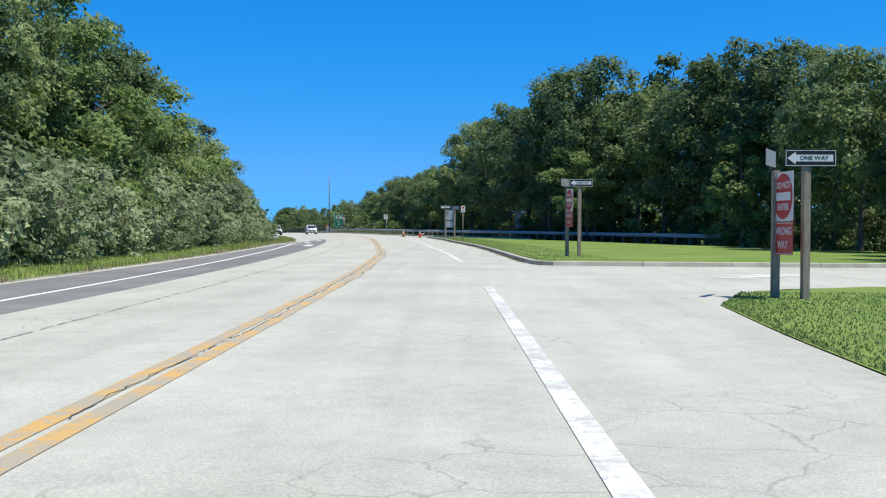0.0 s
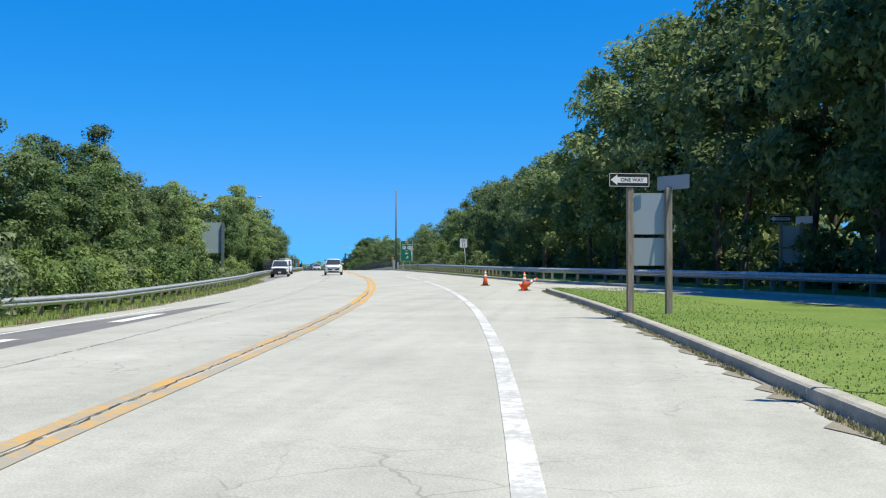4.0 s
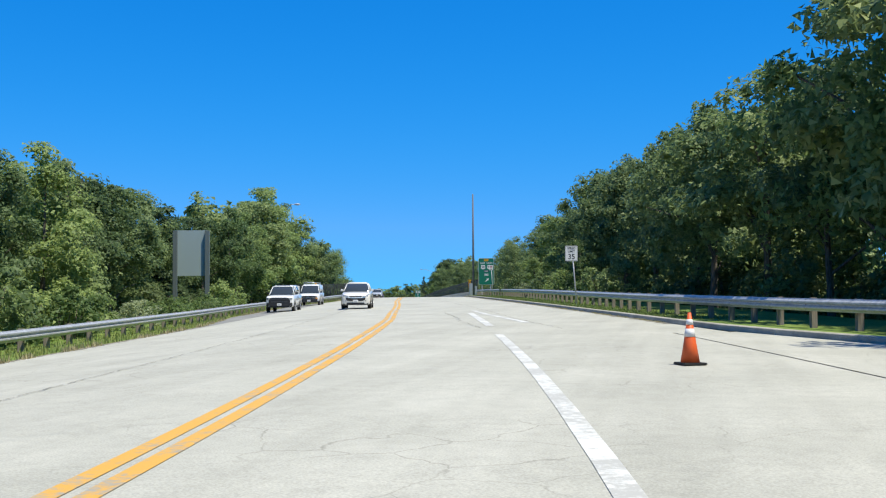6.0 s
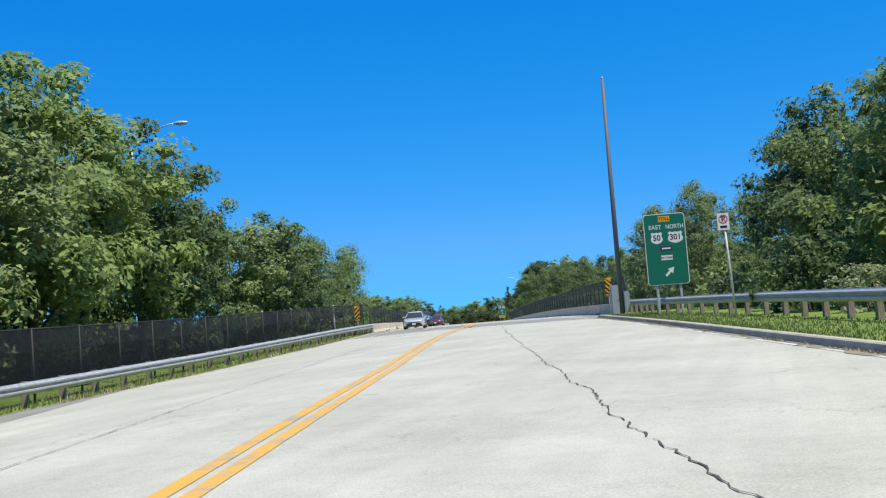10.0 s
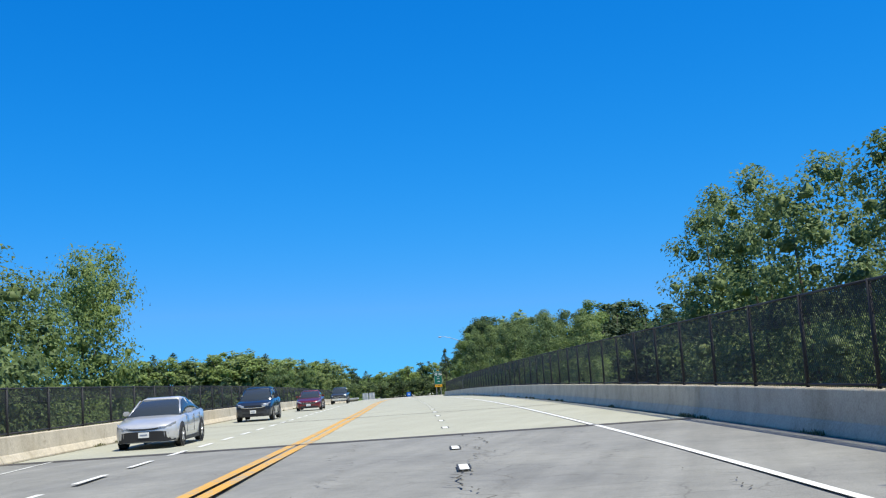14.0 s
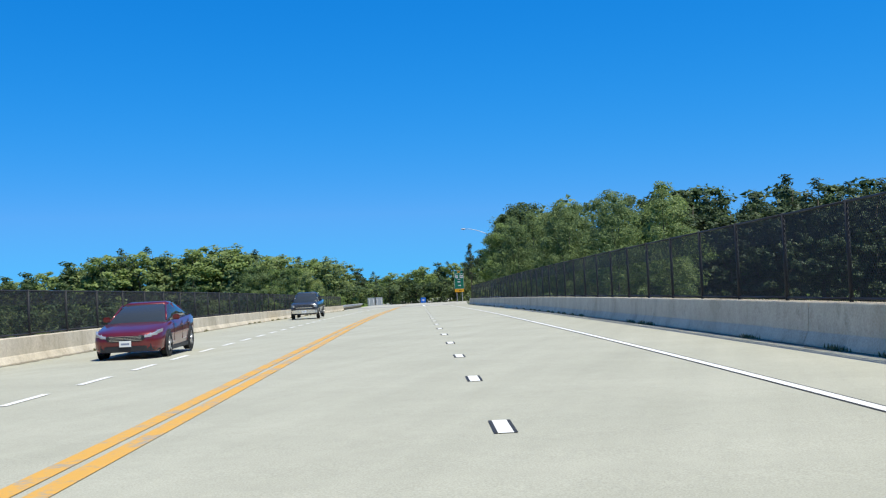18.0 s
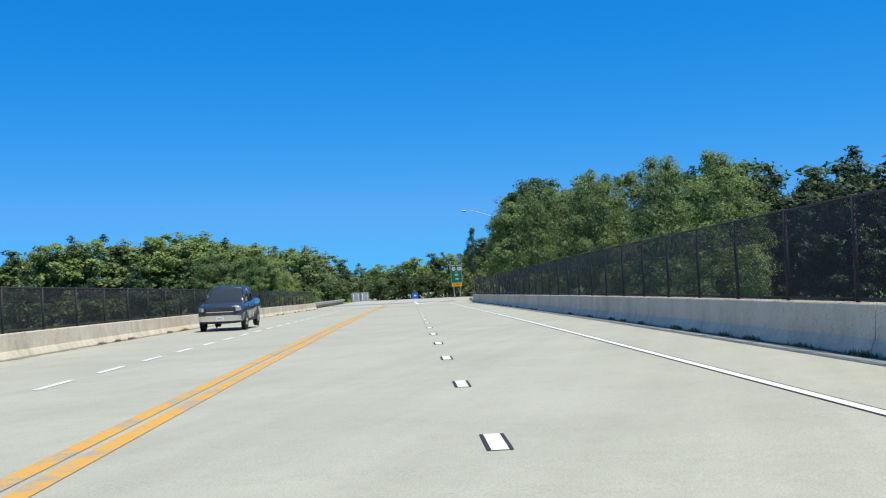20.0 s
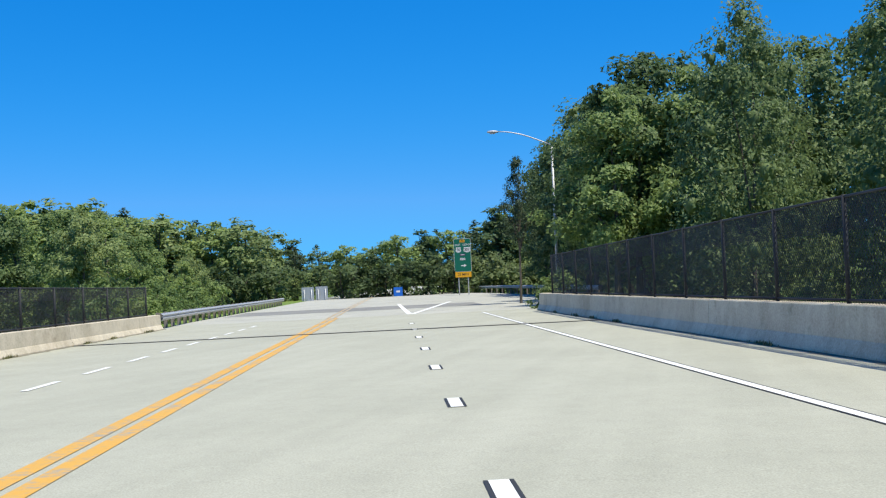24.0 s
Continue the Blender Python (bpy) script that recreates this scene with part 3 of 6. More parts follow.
def parapet(name, s0, s1, side, d, joints, mat, high):
    top = empty(name, label="weathered cast concrete bridge parapet with open joints", category="parapet")
    cuts = [s0, *joints, s1]
    for a, b in zip(cuts, cuts[1:]):
        prof = [(side * x, h * high) for x, h in PAR]
        sweep("segment", a + 0.012, b - 0.012, prof, mat, top, step=3.0, offset=d)
    return top


parapet("bridge_parapet", 269, 431.5, 1, 8.85, [281.2, 299, 317.5, 340, 362.5, 385, 407.5, 417.6], M_PARAPET_SHADE_WARMED, 0.70)
parapet("bridge_parapet", 279, 429.5, -1, -6.35, [281.2, 299, 317.5, 340, 362.5, 385, 407.5, 417.6], M_PARAPET, 0.59)

part("joint_seal", boxed(-0.05, 0.05, -0.035, 0.035, 0.0, 0.2, 0.01), M_JOINT, deck).matrix_basis = stand(299.0, -6.33, 0.0)

PANEL = 2.75


def mesh_panel(width, height, pitch=0.06, w=0.0105):
    """Diagonal wires both ways, clipped to the panel."""
    vs, fs = [], []
    for sgn in (1, -1):
        c = -height if sgn == 1 else 0.0
        end = width if sgn == 1 else width + height
        while c < end:
            pts = []
            for z in (0.0, height):
                y = c + z if sgn == 1 else c - z
                pts.append((y, z))
            (y0, z0), (y1, z1) = pts
            if y0 > y1:
                y0, z0, y1, z1 = y1, z1, y0, z0
            k = (z1 - z0) / (y1 - y0)
            if y0 < 0:
                z0, y0 = z0 - k * y0, 0.0
            if y1 > width:
                z1, y1 = z1 - k * (y1 - width), width
            if y1 - y0 > 0.02:
                n = len(vs)
                vs += [(0, y0, z0 - w), (0, y1, z1 - w), (0, y1, z1 + w), (0, y0, z0 + w)]
                fs.append((n, n + 1, n + 2, n + 3))
            c += pitch * 1.414
    me = bpy.data.meshes.new("mesh_panel")
    me.from_pydata(vs, [], fs)
    me.materials.append(M_BLACKSTEEL)
    return me


def fence(s0, s1, line, h, base, label):
    d = line if callable(line) else (lambda s: line)
    top = empty("chain_link_fence", label=label, category="fence")
    pm = mesh_panel(PANEL, h)
    um = mesh_panel(PANEL, h * 0.32, 0.05, 0.0095)
    bm = tube([(0, 0, -0.05), (0, 0, h + 0.03)], [0.034, 0.034], 8)
    post = bpy.data.meshes.new("post")
    bm.to_mesh(post)
    bm.free()
    post.materials.append(M_BLACKSTEEL)
    bm = tube([(0, 0, h), (0, PANEL, h)], [0.022, 0.022], 6)
    rail = bpy.data.meshes.new("rail")
    bm.to_mesh(rail)
    bm.free()
    rail.materials.append(M_BLACKSTEEL)
    n = int((s1 - s0) / PANEL)
    for i in range(n):
        a, b = place(s0 + i * PANEL, d(s0 + i * PANEL), base), place(s0 + (i + 1) * PANEL, d(s0 + (i + 1) * PANEL), base)
        v = b - a
        m = Matrix.Translation(a) @ Matrix.Rotation(math.atan2(-v.x, v.y), 4, "Z") @ Matrix.Rotation(math.atan2(v.z, math.hypot(v.x, v.y)), 4, "X")
        m = m @ Matrix.Diagonal((1, v.length / PANEL, 1, 1))
        shared("post", post, pose(*a), top)
        shared("mesh_panel", pm, m, top)
        shared("top_rail", rail, m, top)
        shared("bottom_rail", rail, m @ Matrix.Translation((0, 0, 0.05 - h)), top)
        shared("upper_mesh", um, m @ Matrix.Translation((0.012, 0, h * 0.68)), top)
    shared("post", post, pose(*place(s0 + n * PANEL, d(s0 + n * PANEL), base)), top)
    return top


fence(269.5, 431.0, 9.12, 1.5, 0.70, "tall black chain-link fence on the bridge parapet")
fence(279.5, 429.2, -6.62, 1.07, 0.59, "black chain-link fence on the bridge parapet")
fence(229.7, 279.4, lerp_table((230, -10.4), (262, -8.9), (279.5, -7.0)), 1.9, 0.02, "black chain-link fence between the guardrail and the woods")


# ---- trees ----
def rng(seed):
    return np.random.RandomState(seed)


def icosahedron():
    bm = bmesh.new()
    bmesh.ops.create_icosphere(bm, subdivisions=1, radius=1.0)
    out = np.array([v.co for v in bm.verts]), np.array([[v.index for v in f.verts] for f in bm.faces])
    bm.free()
    return out


ICO_V, ICO_F = icosahedron()


def leaf_mesh(name, mat, r, p, out, leaf, hearts, squash=0.85, up=0.45, loose=0.5):
    """One pointed leaf at each place p, turned roughly outward and up, round crumpled hearts of dense twigs and leaves."""
    n = out * 0.9 + loose * r.randn(len(p), 3) + [0, 0, up]
    n /= np.linalg.norm(n, axis=1)[:, None]
    t = np.cross(n, r.randn(len(p), 3))
    t /= np.linalg.norm(t, axis=1)[:, None]
    b = np.cross(n, t)
    L = leaf * (0.6 + 0.8 * r.rand(len(p)))[:, None]
    W = L * (0.45 + 0.3 * r.rand(len(p)))[:, None]
    verts = np.stack([p - t * L * 0.7 + b * W, p - t * L * 0.7 - b * W, p + t * L * 1.1], 1).reshape(-1, 3)
    nh, nv = len(hearts), len(ICO_V)
    hv = hearts[:, None, :3] + ICO_V[None] * (hearts[:, None, 3:] * (0.12 + 0.32 * r.rand(nh, nv, 1))) * [1, 1, squash]
    hf = ICO_F[None] + (len(verts) + nv * np.arange(nh))[:, None, None]
    loops = np.r_[np.arange(len(verts)), hf.ravel()]
    verts = np.r_[verts, hv.reshape(-1, 3)]
    me = bpy.data.meshes.new(name)
    me.vertices.add(len(verts))
    me.vertices.foreach_set("co", verts.ravel())
    me.loops.add(len(loops))
    me.loops.foreach_set("vertex_index", loops)
    me.polygons.add(len(loops) // 3)
    me.polygons.foreach_set("loop_start", np.arange(0, len(loops), 3))
    me.polygons.foreach_set("loop_total", np.full(len(loops) // 3, 3))
    me.materials.append(mat)
    me.update(calc_edges=True)
    return me


def unit(v):
    return v / np.linalg.norm(v, axis=1)[:, None]


def crown_mesh(name, mat, seed, height, radius, base, clumps, leaves, leaf, shape="round", open_=0.0):
    """Boughs end in lobes, lobes carry clumps of leaves on their outer side, with dark gaps between."""
    r = rng(seed)
    lobes = []
    count = {"tall": 17, "round": 15, "pine": 20, "tiered": 12}[shape]
    for i in range(count):
        u = (i + 0.4) / count
        wide = radius * (math.sqrt(max(0.05, 1 - (2 * u - 0.75) ** 2 / 1.75)) if shape == "round" else 0.55 + 0.4 * math.sin(u * 4.5 + seed) ** 2 * (1.1 - u))
        a = i * 2.4 + r.rand() * 0.8
        q = wide * (0.30 + 0.38 * r.rand()) * (1.1 - 0.75 * u)
        size = wide * (0.40 + 0.18 * r.rand())
        if shape == "pine":
            # tufts that grow smaller towards the tip
            q, size = radius * (0.1 + 0.42 * r.rand()) * (1 - u) ** 0.8, radius * (0.50 * (1 - u) + 0.16)
        elif shape == "tiered":
            # level shelves of leaves on long boughs
            q, size = radius * (0.25 + 0.6 * r.rand()) * (1.1 - 0.6 * u), radius * (0.34 + 0.14 * r.rand())
        top = height - size * 0.85
        lobes.append((q * math.cos(a), q * math.sin(a), base + size * 0.7 + (top - base - size * 0.7) * u, size))
    B = np.array(lobes)
    # clumps on the skin of the lobes
    kb = r.choice(count, clumps, p=B[:, 3] ** 1.1 / (B[:, 3] ** 1.1).sum())
    v = unit(r.randn(clumps, 3) + unit(B[:, :3] * [1, 1, 0] + 1e-3)[kb] * 0.35 + [0, 0, 0.25])
    tall = {"pine": 0.7, "tiered": 0.32}.get(shape, 1.12)
    C = np.c_[B[kb, :3] + v * (B[kb, 3] * (0.78 + 0.40 * r.rand(clumps)))[:, None] * [1, 1, tall], radius * (0.12 + 0.13 * r.rand(clumps)) * (0.85 if shape == "pine" else 1)]
    C[:, 2] = np.clip(C[:, 2], base * 0.6, height - 0.2)
    inner = leaves // 14
    k = r.randint(0, clumps, leaves - inner)
    w = unit(r.randn(leaves - inner, 3) + [0, 0, 0.3])
    p = C[k, :3] + w * (C[k, 3] * (r.rand(leaves - inner) ** 0.38) * (1 + open_ * np.abs(r.randn(leaves - inner))))[:, None] * [1.1, 1.1, 0.45 if shape == "tiered" else 0.85]
    ki = r.randint(0, count, inner)
    wi = unit(r.randn(inner, 3))
    p = np.r_[p, B[ki, :3] + wi * (B[ki, 3] * 0.75 * r.rand(inner) ** 0.4)[:, None] * [1, 1, min(1, tall)]]
    out = np.r_[unit(w * 0.6 + v[k] * 0.7), wi]
    p[:, 2] = np.maximum(p[:, 2], 0.05)
    return leaf_mesh(name, mat, r, p, out, leaf, C, 0.4 if shape == "tiered" else 0.85), C


def trunk_mesh(name, seed, height, radius, base, C, limbs=7, thick=0.2):
    r = rng(seed + 77)
    bm = bmesh.new()
    lean = r.randn(2) * 0.03 * height
    pts = [(lean[0] * u * u + 0.1 * math.sin(7 * u + seed), lean[1] * u * u, height * 0.88 * u - 0.4 * (u == 0)) for u in np.linspace(0, 1, 7)]
    tube_into(bm, pts, [thick * (1.25 if i == 0 else 1) * (1 - 0.145 * i) for i in range(7)], 7)
    for i in r.choice(len(C), min(limbs, len(C)), replace=False):
        c = C[i]
        z0 = max(height * 0.18, c[2] * 0.62)
        u = z0 / (height * 0.88)
        st = Vector((lean[0] * u * u, lean[1] * u * u, z0))
        en = Vector(c[:3])
        mid = st.lerp(en, 0.5) + Vector((0, 0, 0.12 * (en - st).length))
        tube_into(bm, [st, mid, en], [thick * 0.42, thick * 0.27, thick * 0.08], 5)
    me = bpy.data.meshes.new(name)
    bm.to_mesh(me)
    bm.free()
    me.materials.append(M_BARK)
    return me


TREES = {}


def tree_kind(key, mat, seed, height, radius, base, clumps, leaves, leaf, shape="round", limbs=7, thick=0.2, open_=0.0):
    cm, C = crown_mesh("crown", mat, seed, height, radius, base, clumps, leaves, leaf, shape, open_)
    TREES[key] = (cm, trunk_mesh("trunk", seed, height, radius, base, C, limbs, thick), height)


tree_kind("oak", M_LEAF, 1, 13, 4.5, 3.0, 80, 12500, 0.132)
tree_kind("oak2", M_LEAF_DARK, 2, 14, 4.1, 3.0, 80, 12500, 0.132, "tall")
tree_kind("maple", M_LEAF, 3, 11, 4.1, 2.4, 76, 12000, 0.125)
tree_kind("elm", M_LEAF_FRESH, 14, 12, 4.1, 2.4, 76, 12000, 0.122)
tree_kind("dogwood", M_LEAF_FRESH, 15, 11, 4.6, 2.6, 90, 11000, 0.12, "tiered", 14, 0.14)
tree_kind("locust", M_LEAF_FRESH, 4, 12, 3.6, 3.0, 110, 24000, 0.062, "tall", 14, 0.15, 0.3)
tree_kind("young", M_LEAF_FRESH, 5, 8, 2.7, 0.4, 70, 9000, 0.10)
tree_kind("valley", M_LEAF, 12, 17, 5.2, 2.0, 120, 24000, 0.10)
tree_kind("alder", M_LEAF, 18, 11, 3.7, 1.6, 130, 27000, 0.072)
tree_kind("pine", M_NEEDLE, 6, 16, 3.3, 6.0, 70, 9000, 0.115, "pine", 14, 0.2, 0.25)
tree_kind("far_oak", M_LEAF, 7, 13, 4.4, 0.6, 65, 2600, 0.26)
tree_kind("far_maple", M_LEAF_DARK, 8, 12, 4.0, 0.4, 65, 2600, 0.26, "tall")
tree_kind("far_elm", M_LEAF_FRESH, 16, 12, 4.2, 0.4, 65, 2600, 0.25)
tree_kind("far_wood", M_LEAF, 10, 13, 5.0, 1.5, 30, 300, 0.5)
tree_kind("far_pine", M_NEEDLE, 9, 16, 3.2, 0.8, 100, 3000, 0.19)
LABELS = {
    "oak": "full-grown broadleaf tree with a dense dark green crown", "oak2": "tall broadleaf tree with a ragged green crown",
    "maple": "broadleaf tree with a low spreading green crown", "locust": "light green locust tree with an open feathery crown",
    "elm": "broadleaf tree with a light green crown", "alder": "broadleaf tree with a dense fine-leaved crown by the bridge", "dogwood": "tree with light green leaves in level shelves",
    "young": "young fresh green broadleaf tree", "pine": "tall dark pine with a bare lower trunk",
    "valley": "tall broadleaf tree rising beside the bridge", "far_oak": "broadleaf tree in the woods", "far_maple": "slender broadleaf tree in the woods", "far_pine": "dark pine in the woods"}
R = rng(5)
FAR = []


def plant(key, s, d, top, wide=1.0, turn=None, straight=False):
    """A tree whose tip stands at a height over the road there; straight: past the bridge, along the line of the deck."""
    cm, tm, h0 = TREES[key]
    p = beyond(s, d) if straight else place(s, d)
    z = float(ground_height(p.x, p.y)[0])
    k = (top + p.z - z) / (h0 + 0.7)
    if key.startswith("far"):
        w = k * wide if k < 1.25 else (1.25 + (k - 1.25) * 0.5) * wide
        FAR.append((cm, tm, np.array(pose(p.x, p.y, z, 0, 0, R.rand() * 360) @ Matrix.Diagonal((w, w, k, 1)))))
        return None
    ob = empty("tree", pose(p.x, p.y, z, 0, 0, R.rand() * 360 if turn is None else turn), label=LABELS[key], category="tree", group="roadside trees")
    w = k * wide if k < 1.25 else (1.25 + (k - 1.25) * 0.5) * wide
    ob.scale = (w, w, k)
    shared("trunk", tm, Matrix(), ob)
    shared("crown", cm, Matrix(), ob)
    return ob


def beyond(s, d, z=None):
    """Like place(), on the straight line of the bridge carried on past its end."""
    a, b = place(420, 0), place(400, 0)
    u = (a - b).normalized()
    p = a + u * (s - 420) + Vector((u.y, -u.x, 0)).normalized() * d
    if z is not None:
        p.z = z
    return p


def belt(kinds, s0, s1, d, step, top, vary=0.1, spread=1.2):
    f = top if callable(top) else (lambda s: top)
    g = d if callable(d) else (lambda s: d)
    s = s0
    while s < s1:
        plant(kinds[R.randint(len(kinds))], s + R.randn() * step * 0.15, g(s) + R.randn() * spread * 0.5, f(s) * (1 + vary * R.randn()), 0.9 + 0.25 * R.rand())
        s += step * (0.85 + 0.3 * R.rand())


def bush_mesh(seed, mat, leaves=2000, leaf=0.082):
    me, _ = crown_mesh("foliage", mat, seed, 2.4, 1.75, 0.0, 46, leaves, leaf)
    return me


sb_ = bmesh.new()
for k in range(5):
    a = k * math.tau / 5
    tube_into(sb_, [(0.08 * math.cos(a), 0.08 * math.sin(a), -0.3), (0.4 * math.cos(a), 0.4 * math.sin(a), 0.9), (0.8 * math.cos(a + 0.3), 0.8 * math.sin(a + 0.3), 1.8)], [0.035, 0.025, 0.01], 5)
STEM = bpy.data.meshes.new("stem")
sb_.to_mesh(STEM)
sb_.free()
STEM.materials.append(M_BARK)
BUSH = [bush_mesh(21, M_LEAF_PALE), bush_mesh(22, M_LEAF_PALE), bush_mesh(23, M_LEAF_FRESH), bush_mesh(24, M_LEAF), bush_mesh(25, M_SHADE_LEAF, 1800, 0.10)]
BUSH_LABEL = ["pale grey-green roadside shrub", "pale grey-green roadside shrub", "fresh green roadside shrub", "dark green roadside shrub", "undergrowth at the edge of the woods, leaves coloured darker for shade"]


def bush(i, s, d, size, flat=1.0):
    p = place(s, d)
    z = float(ground_height(p.x, p.y)[0])
    ob = empty("shrub", pose(p.x, p.y, z - 0.1, 0, 0, R.rand() * 360), label=BUSH_LABEL[i], category="shrub", group="roadside shrubs")
    ob.scale = (size, size, size * flat)
    shared("foliage", BUSH[i], Matrix(), ob)
    shared("stem", STEM, Matrix(), ob)
    return ob


# left of the approach: tall trees first, then lower woods behind shrubs
LEFT_TOP = lerp_table((30, 12), (60, 10.5), (70, 11.5), (80, 13.4), (86, 12.6), (91, 9.8), (95, 9.0), (101, 8.8), (106, 7.5), (112, 7.5), (119, 8.7), (126, 7.8), (137, 7.5), (156, 8.0), (161, 7.3), (174, 7.8), (188, 8.2), (210, 8.4), (224, 8.5), (232, 8.4), (239, 8.8), (243, 12.0), (252, 12.6), (257, 10.8), (265, 9.9), (271, 9.2), (276, 7.8))
belt(["oak2", "oak", "elm", "oak2", "maple"], 34, 91, -15, 4.6, LEFT_TOP, 0.05)
LEFT_D = lerp_table((90, -14.6), (184, -14.6), (190, -18.8), (214, -18.8), (219, -14.6), (240, -15.4), (262, -15.0), (268, -12.8), (274, -12.4))
belt(["maple", "elm", "oak", "maple", "oak2", "elm", "oak"], 90, 274, LEFT_D, 4.7, lambda s: LEFT_TOP(s) * 1.04, 0.05)
belt(["far_oak", "far_maple", "far_oak", "far_maple", "far_pine"], 36, 280, -22, 6.5, lambda s: LEFT_TOP(s) * 1.14, 0.06)
for s, h in ((280, 8.4), (286, 9.0), (293, 8.8)):
    plant("alder", s, -12.4 + R.randn() * 0.5, h)
plant("locust", 302.5, -10.8, 9.0, 0.8, 40)
plant("locust", 297.0, -11.6, 7.4, 0.9, 160)
plant("pine", 128, -16.0, 12.4, 1.3)
plant("pine", 163, -16.4, 11.0, 1.2)
plant("pine", 153, -16.6, 9.0, 1.0)
# right of the approach
RIGHT_TOP = lerp_table((50, 8.5), (64, 7.2), (70, 7.6), (76, 10.6), (84, 12.8), (98, 15.2), (112, 16), (125, 16.8), (140, 17), (168, 16.6), (171, 10.6), (187, 11.2), (205, 10.8), (226, 10.6), (240, 9.6), (250, 9.8), (258, 10.4), (264, 10.2), (275, 8.0))
RIGHT_D = lerp_table((50, 27), (70, 25.5), (98, 27.5), (111, 24.5), (124, 21.5), (131, 19.6), (150, 18.6), (166, 17.4), (173, 16.4), (200, 16.4), (262, 16.8))
belt(["oak", "oak2", "maple", "oak", "elm"], 54, 264, RIGHT_D, 5.0, RIGHT_TOP, 0.06)
BACK_TOP = lerp_table((50, 8.6), (70, 8.0), (84, 11.8), (98, 14), (112, 15.8), (130, 17.6), (165, 17), (172, 12.6), (190, 12.6), (210, 12.6), (232, 12.6), (250, 11), (275, 9))
belt(["far_oak", "far_maple"], 50, 276, lambda s: RIGHT_D(s) + 6.5, 5.5, BACK_TOP, 0.06)
plant("maple", 62, 22.5, 7.6, 1.15)
plant("dogwood", 118, 19.2, 10.4, 1.15)
plant("young", 96, 25.0, 9.0, 1.1)
plant("young", 206, 12.2, 4.6)
plant("young", 232, 12.0, 4.0)
for s, d, h in ((270, 12.6, 7.6), (277, 14.5, 8.8), (285, 15, 7.8), (292, 15, 8.6), (299, 15.5, 9.5), (306, 16, 10.2), (281, 20, 8.6), (294, 21, 9.4)):
    plant("valley", s, d + 1.0, h * 0.97, 0.9)
# deeper rows of the woods on both sides
for k, off in enumerate((33, 41, 50, 61, 74)):
    belt(["far_wood"], 20, 262, -off, 9.0 + k, lambda s: 8.0 + 0.3 * k, 0.08, 3.0)
    belt(["far_wood"], 56, 256, off + 3, 9.0 + k, lambda s: 8.5 + 0.3 * k, 0.08, 3.0)
    belt(["far_wood"], 285, 425, -off + 8, 10.0 + k, -1.6, 0.08, 3.0)
    belt(["far_wood"], 310, 400, off - 4, 10.0 + k, -1.6, 0.08, 3.0)
# far bank of the valley, on the line of the deck
for d, z in ((13.5, 9.2), (17.5, 10.4), (22, 11.2), (26, 12.2), (30, 12.6), (15, 9.8), (20, 10.6), (33.5, 13.6)):
    plant(["oak", "elm", "oak2", "maple"][int(d) % 4], 433 + (int(d * 7) % 9), d, z + 1.6, 1.0, straight=True)
for s, d, z, w in ((419, 13.8, 10.0, 0.72), (414, 18.6, 11.0, 0.85), (417, 24.4, 12.4, 0.95), (425, 16.5, 10.8, 0.8), (408, 23.0, 11.2, 0.9), (412, 29.0, 11.8, 0.95), (425, 21.5, 11.9, 0.9)):
    plant("valley", s, d, z, w, straight=True)
for s in np.arange(444, 500, 6.5):
    plant("oak2" if int(s) % 2 else "oak", s, 15.5 + (s - 444) * 0.05 + R.rand() * 2, 13 + R.rand() * 2, 1.0, straight=True)
    plant("far_oak", s + 3, 22 + R.rand() * 3, 15 + R.rand(), 1.0, straight=True)
plant("pine", 446, 9.9, 8.9, 0.7, straight=True)
for d in np.arange(36, 125, 2.3):
    plant("far_pine", 440 + R.rand() * 8, d, 13.9 + R.randn() * 0.9 + 0.014 * d, 1.4, straight=True)
    plant("far_maple", 452 + R.rand() * 8, d + 1.2, 14.6 + R.randn() * 0.7 + 0.014 * d, 1.3, straight=True)
FAR_LEFT = lerp_table((-150, 4.0), (-95, 4.0), (-79, 6.1), (-67, 8.6), (-57, 11.4), (-52, 8.8), (-37, 11), (-30, 8.5), (-24, 6.8), (-17, 7.6), (-11, 3.4), (-4, 2.2), (2, 3.6), (13, 5.6), (24, 9))
for d in np.arange(-150, 26, 3.2):
    for row in range(2):
        s = 520 + 9 * row + R.randn() * 2
        p = beyond(s, d)
        plant(["far_oak", "far_maple", "far_elm", "far_pine"][R.choice(4, p=[0.3, 0.3, 0.25, 0.15])], s, d + row * 2.4, FAR_LEFT(d) - p.z + R.randn() * 0.5, 1.4, straight=True)
for s, d, z in ((437, -11.5, 3.4), (441, -13.5, 4.0), (447, -13, 4.2), (452, -15, 4.6), (459, -14, 3.6), (466, -14.5, 2.8), (474, -14, 2.2), (482, -15, 3.0), (446, -19, 5.0), (456, -21, 5.4), (468, -20, 5.2)):
    plant(["young", "elm", "maple"][int(s) % 3], s, d, z + 2.4, 1.0, straight=True)
for d in np.arange(-90, -18, 6.0):
    plant("far_maple", 452 + R.rand() * 10, d, 6.0 + R.randn() * 0.6, 1.1, straight=True)
# shrubs
for s in np.arange(34, 128, 2.3):
    bush(R.randint(2), s, -10.9 + R.randn() * 0.35, 0.95 + 0.35 * R.rand())
    bush(R.choice([0, 1, 2]), s + 1.1, -12.6 + R.randn() * 0.4, 1.5 + 0.5 * R.rand())
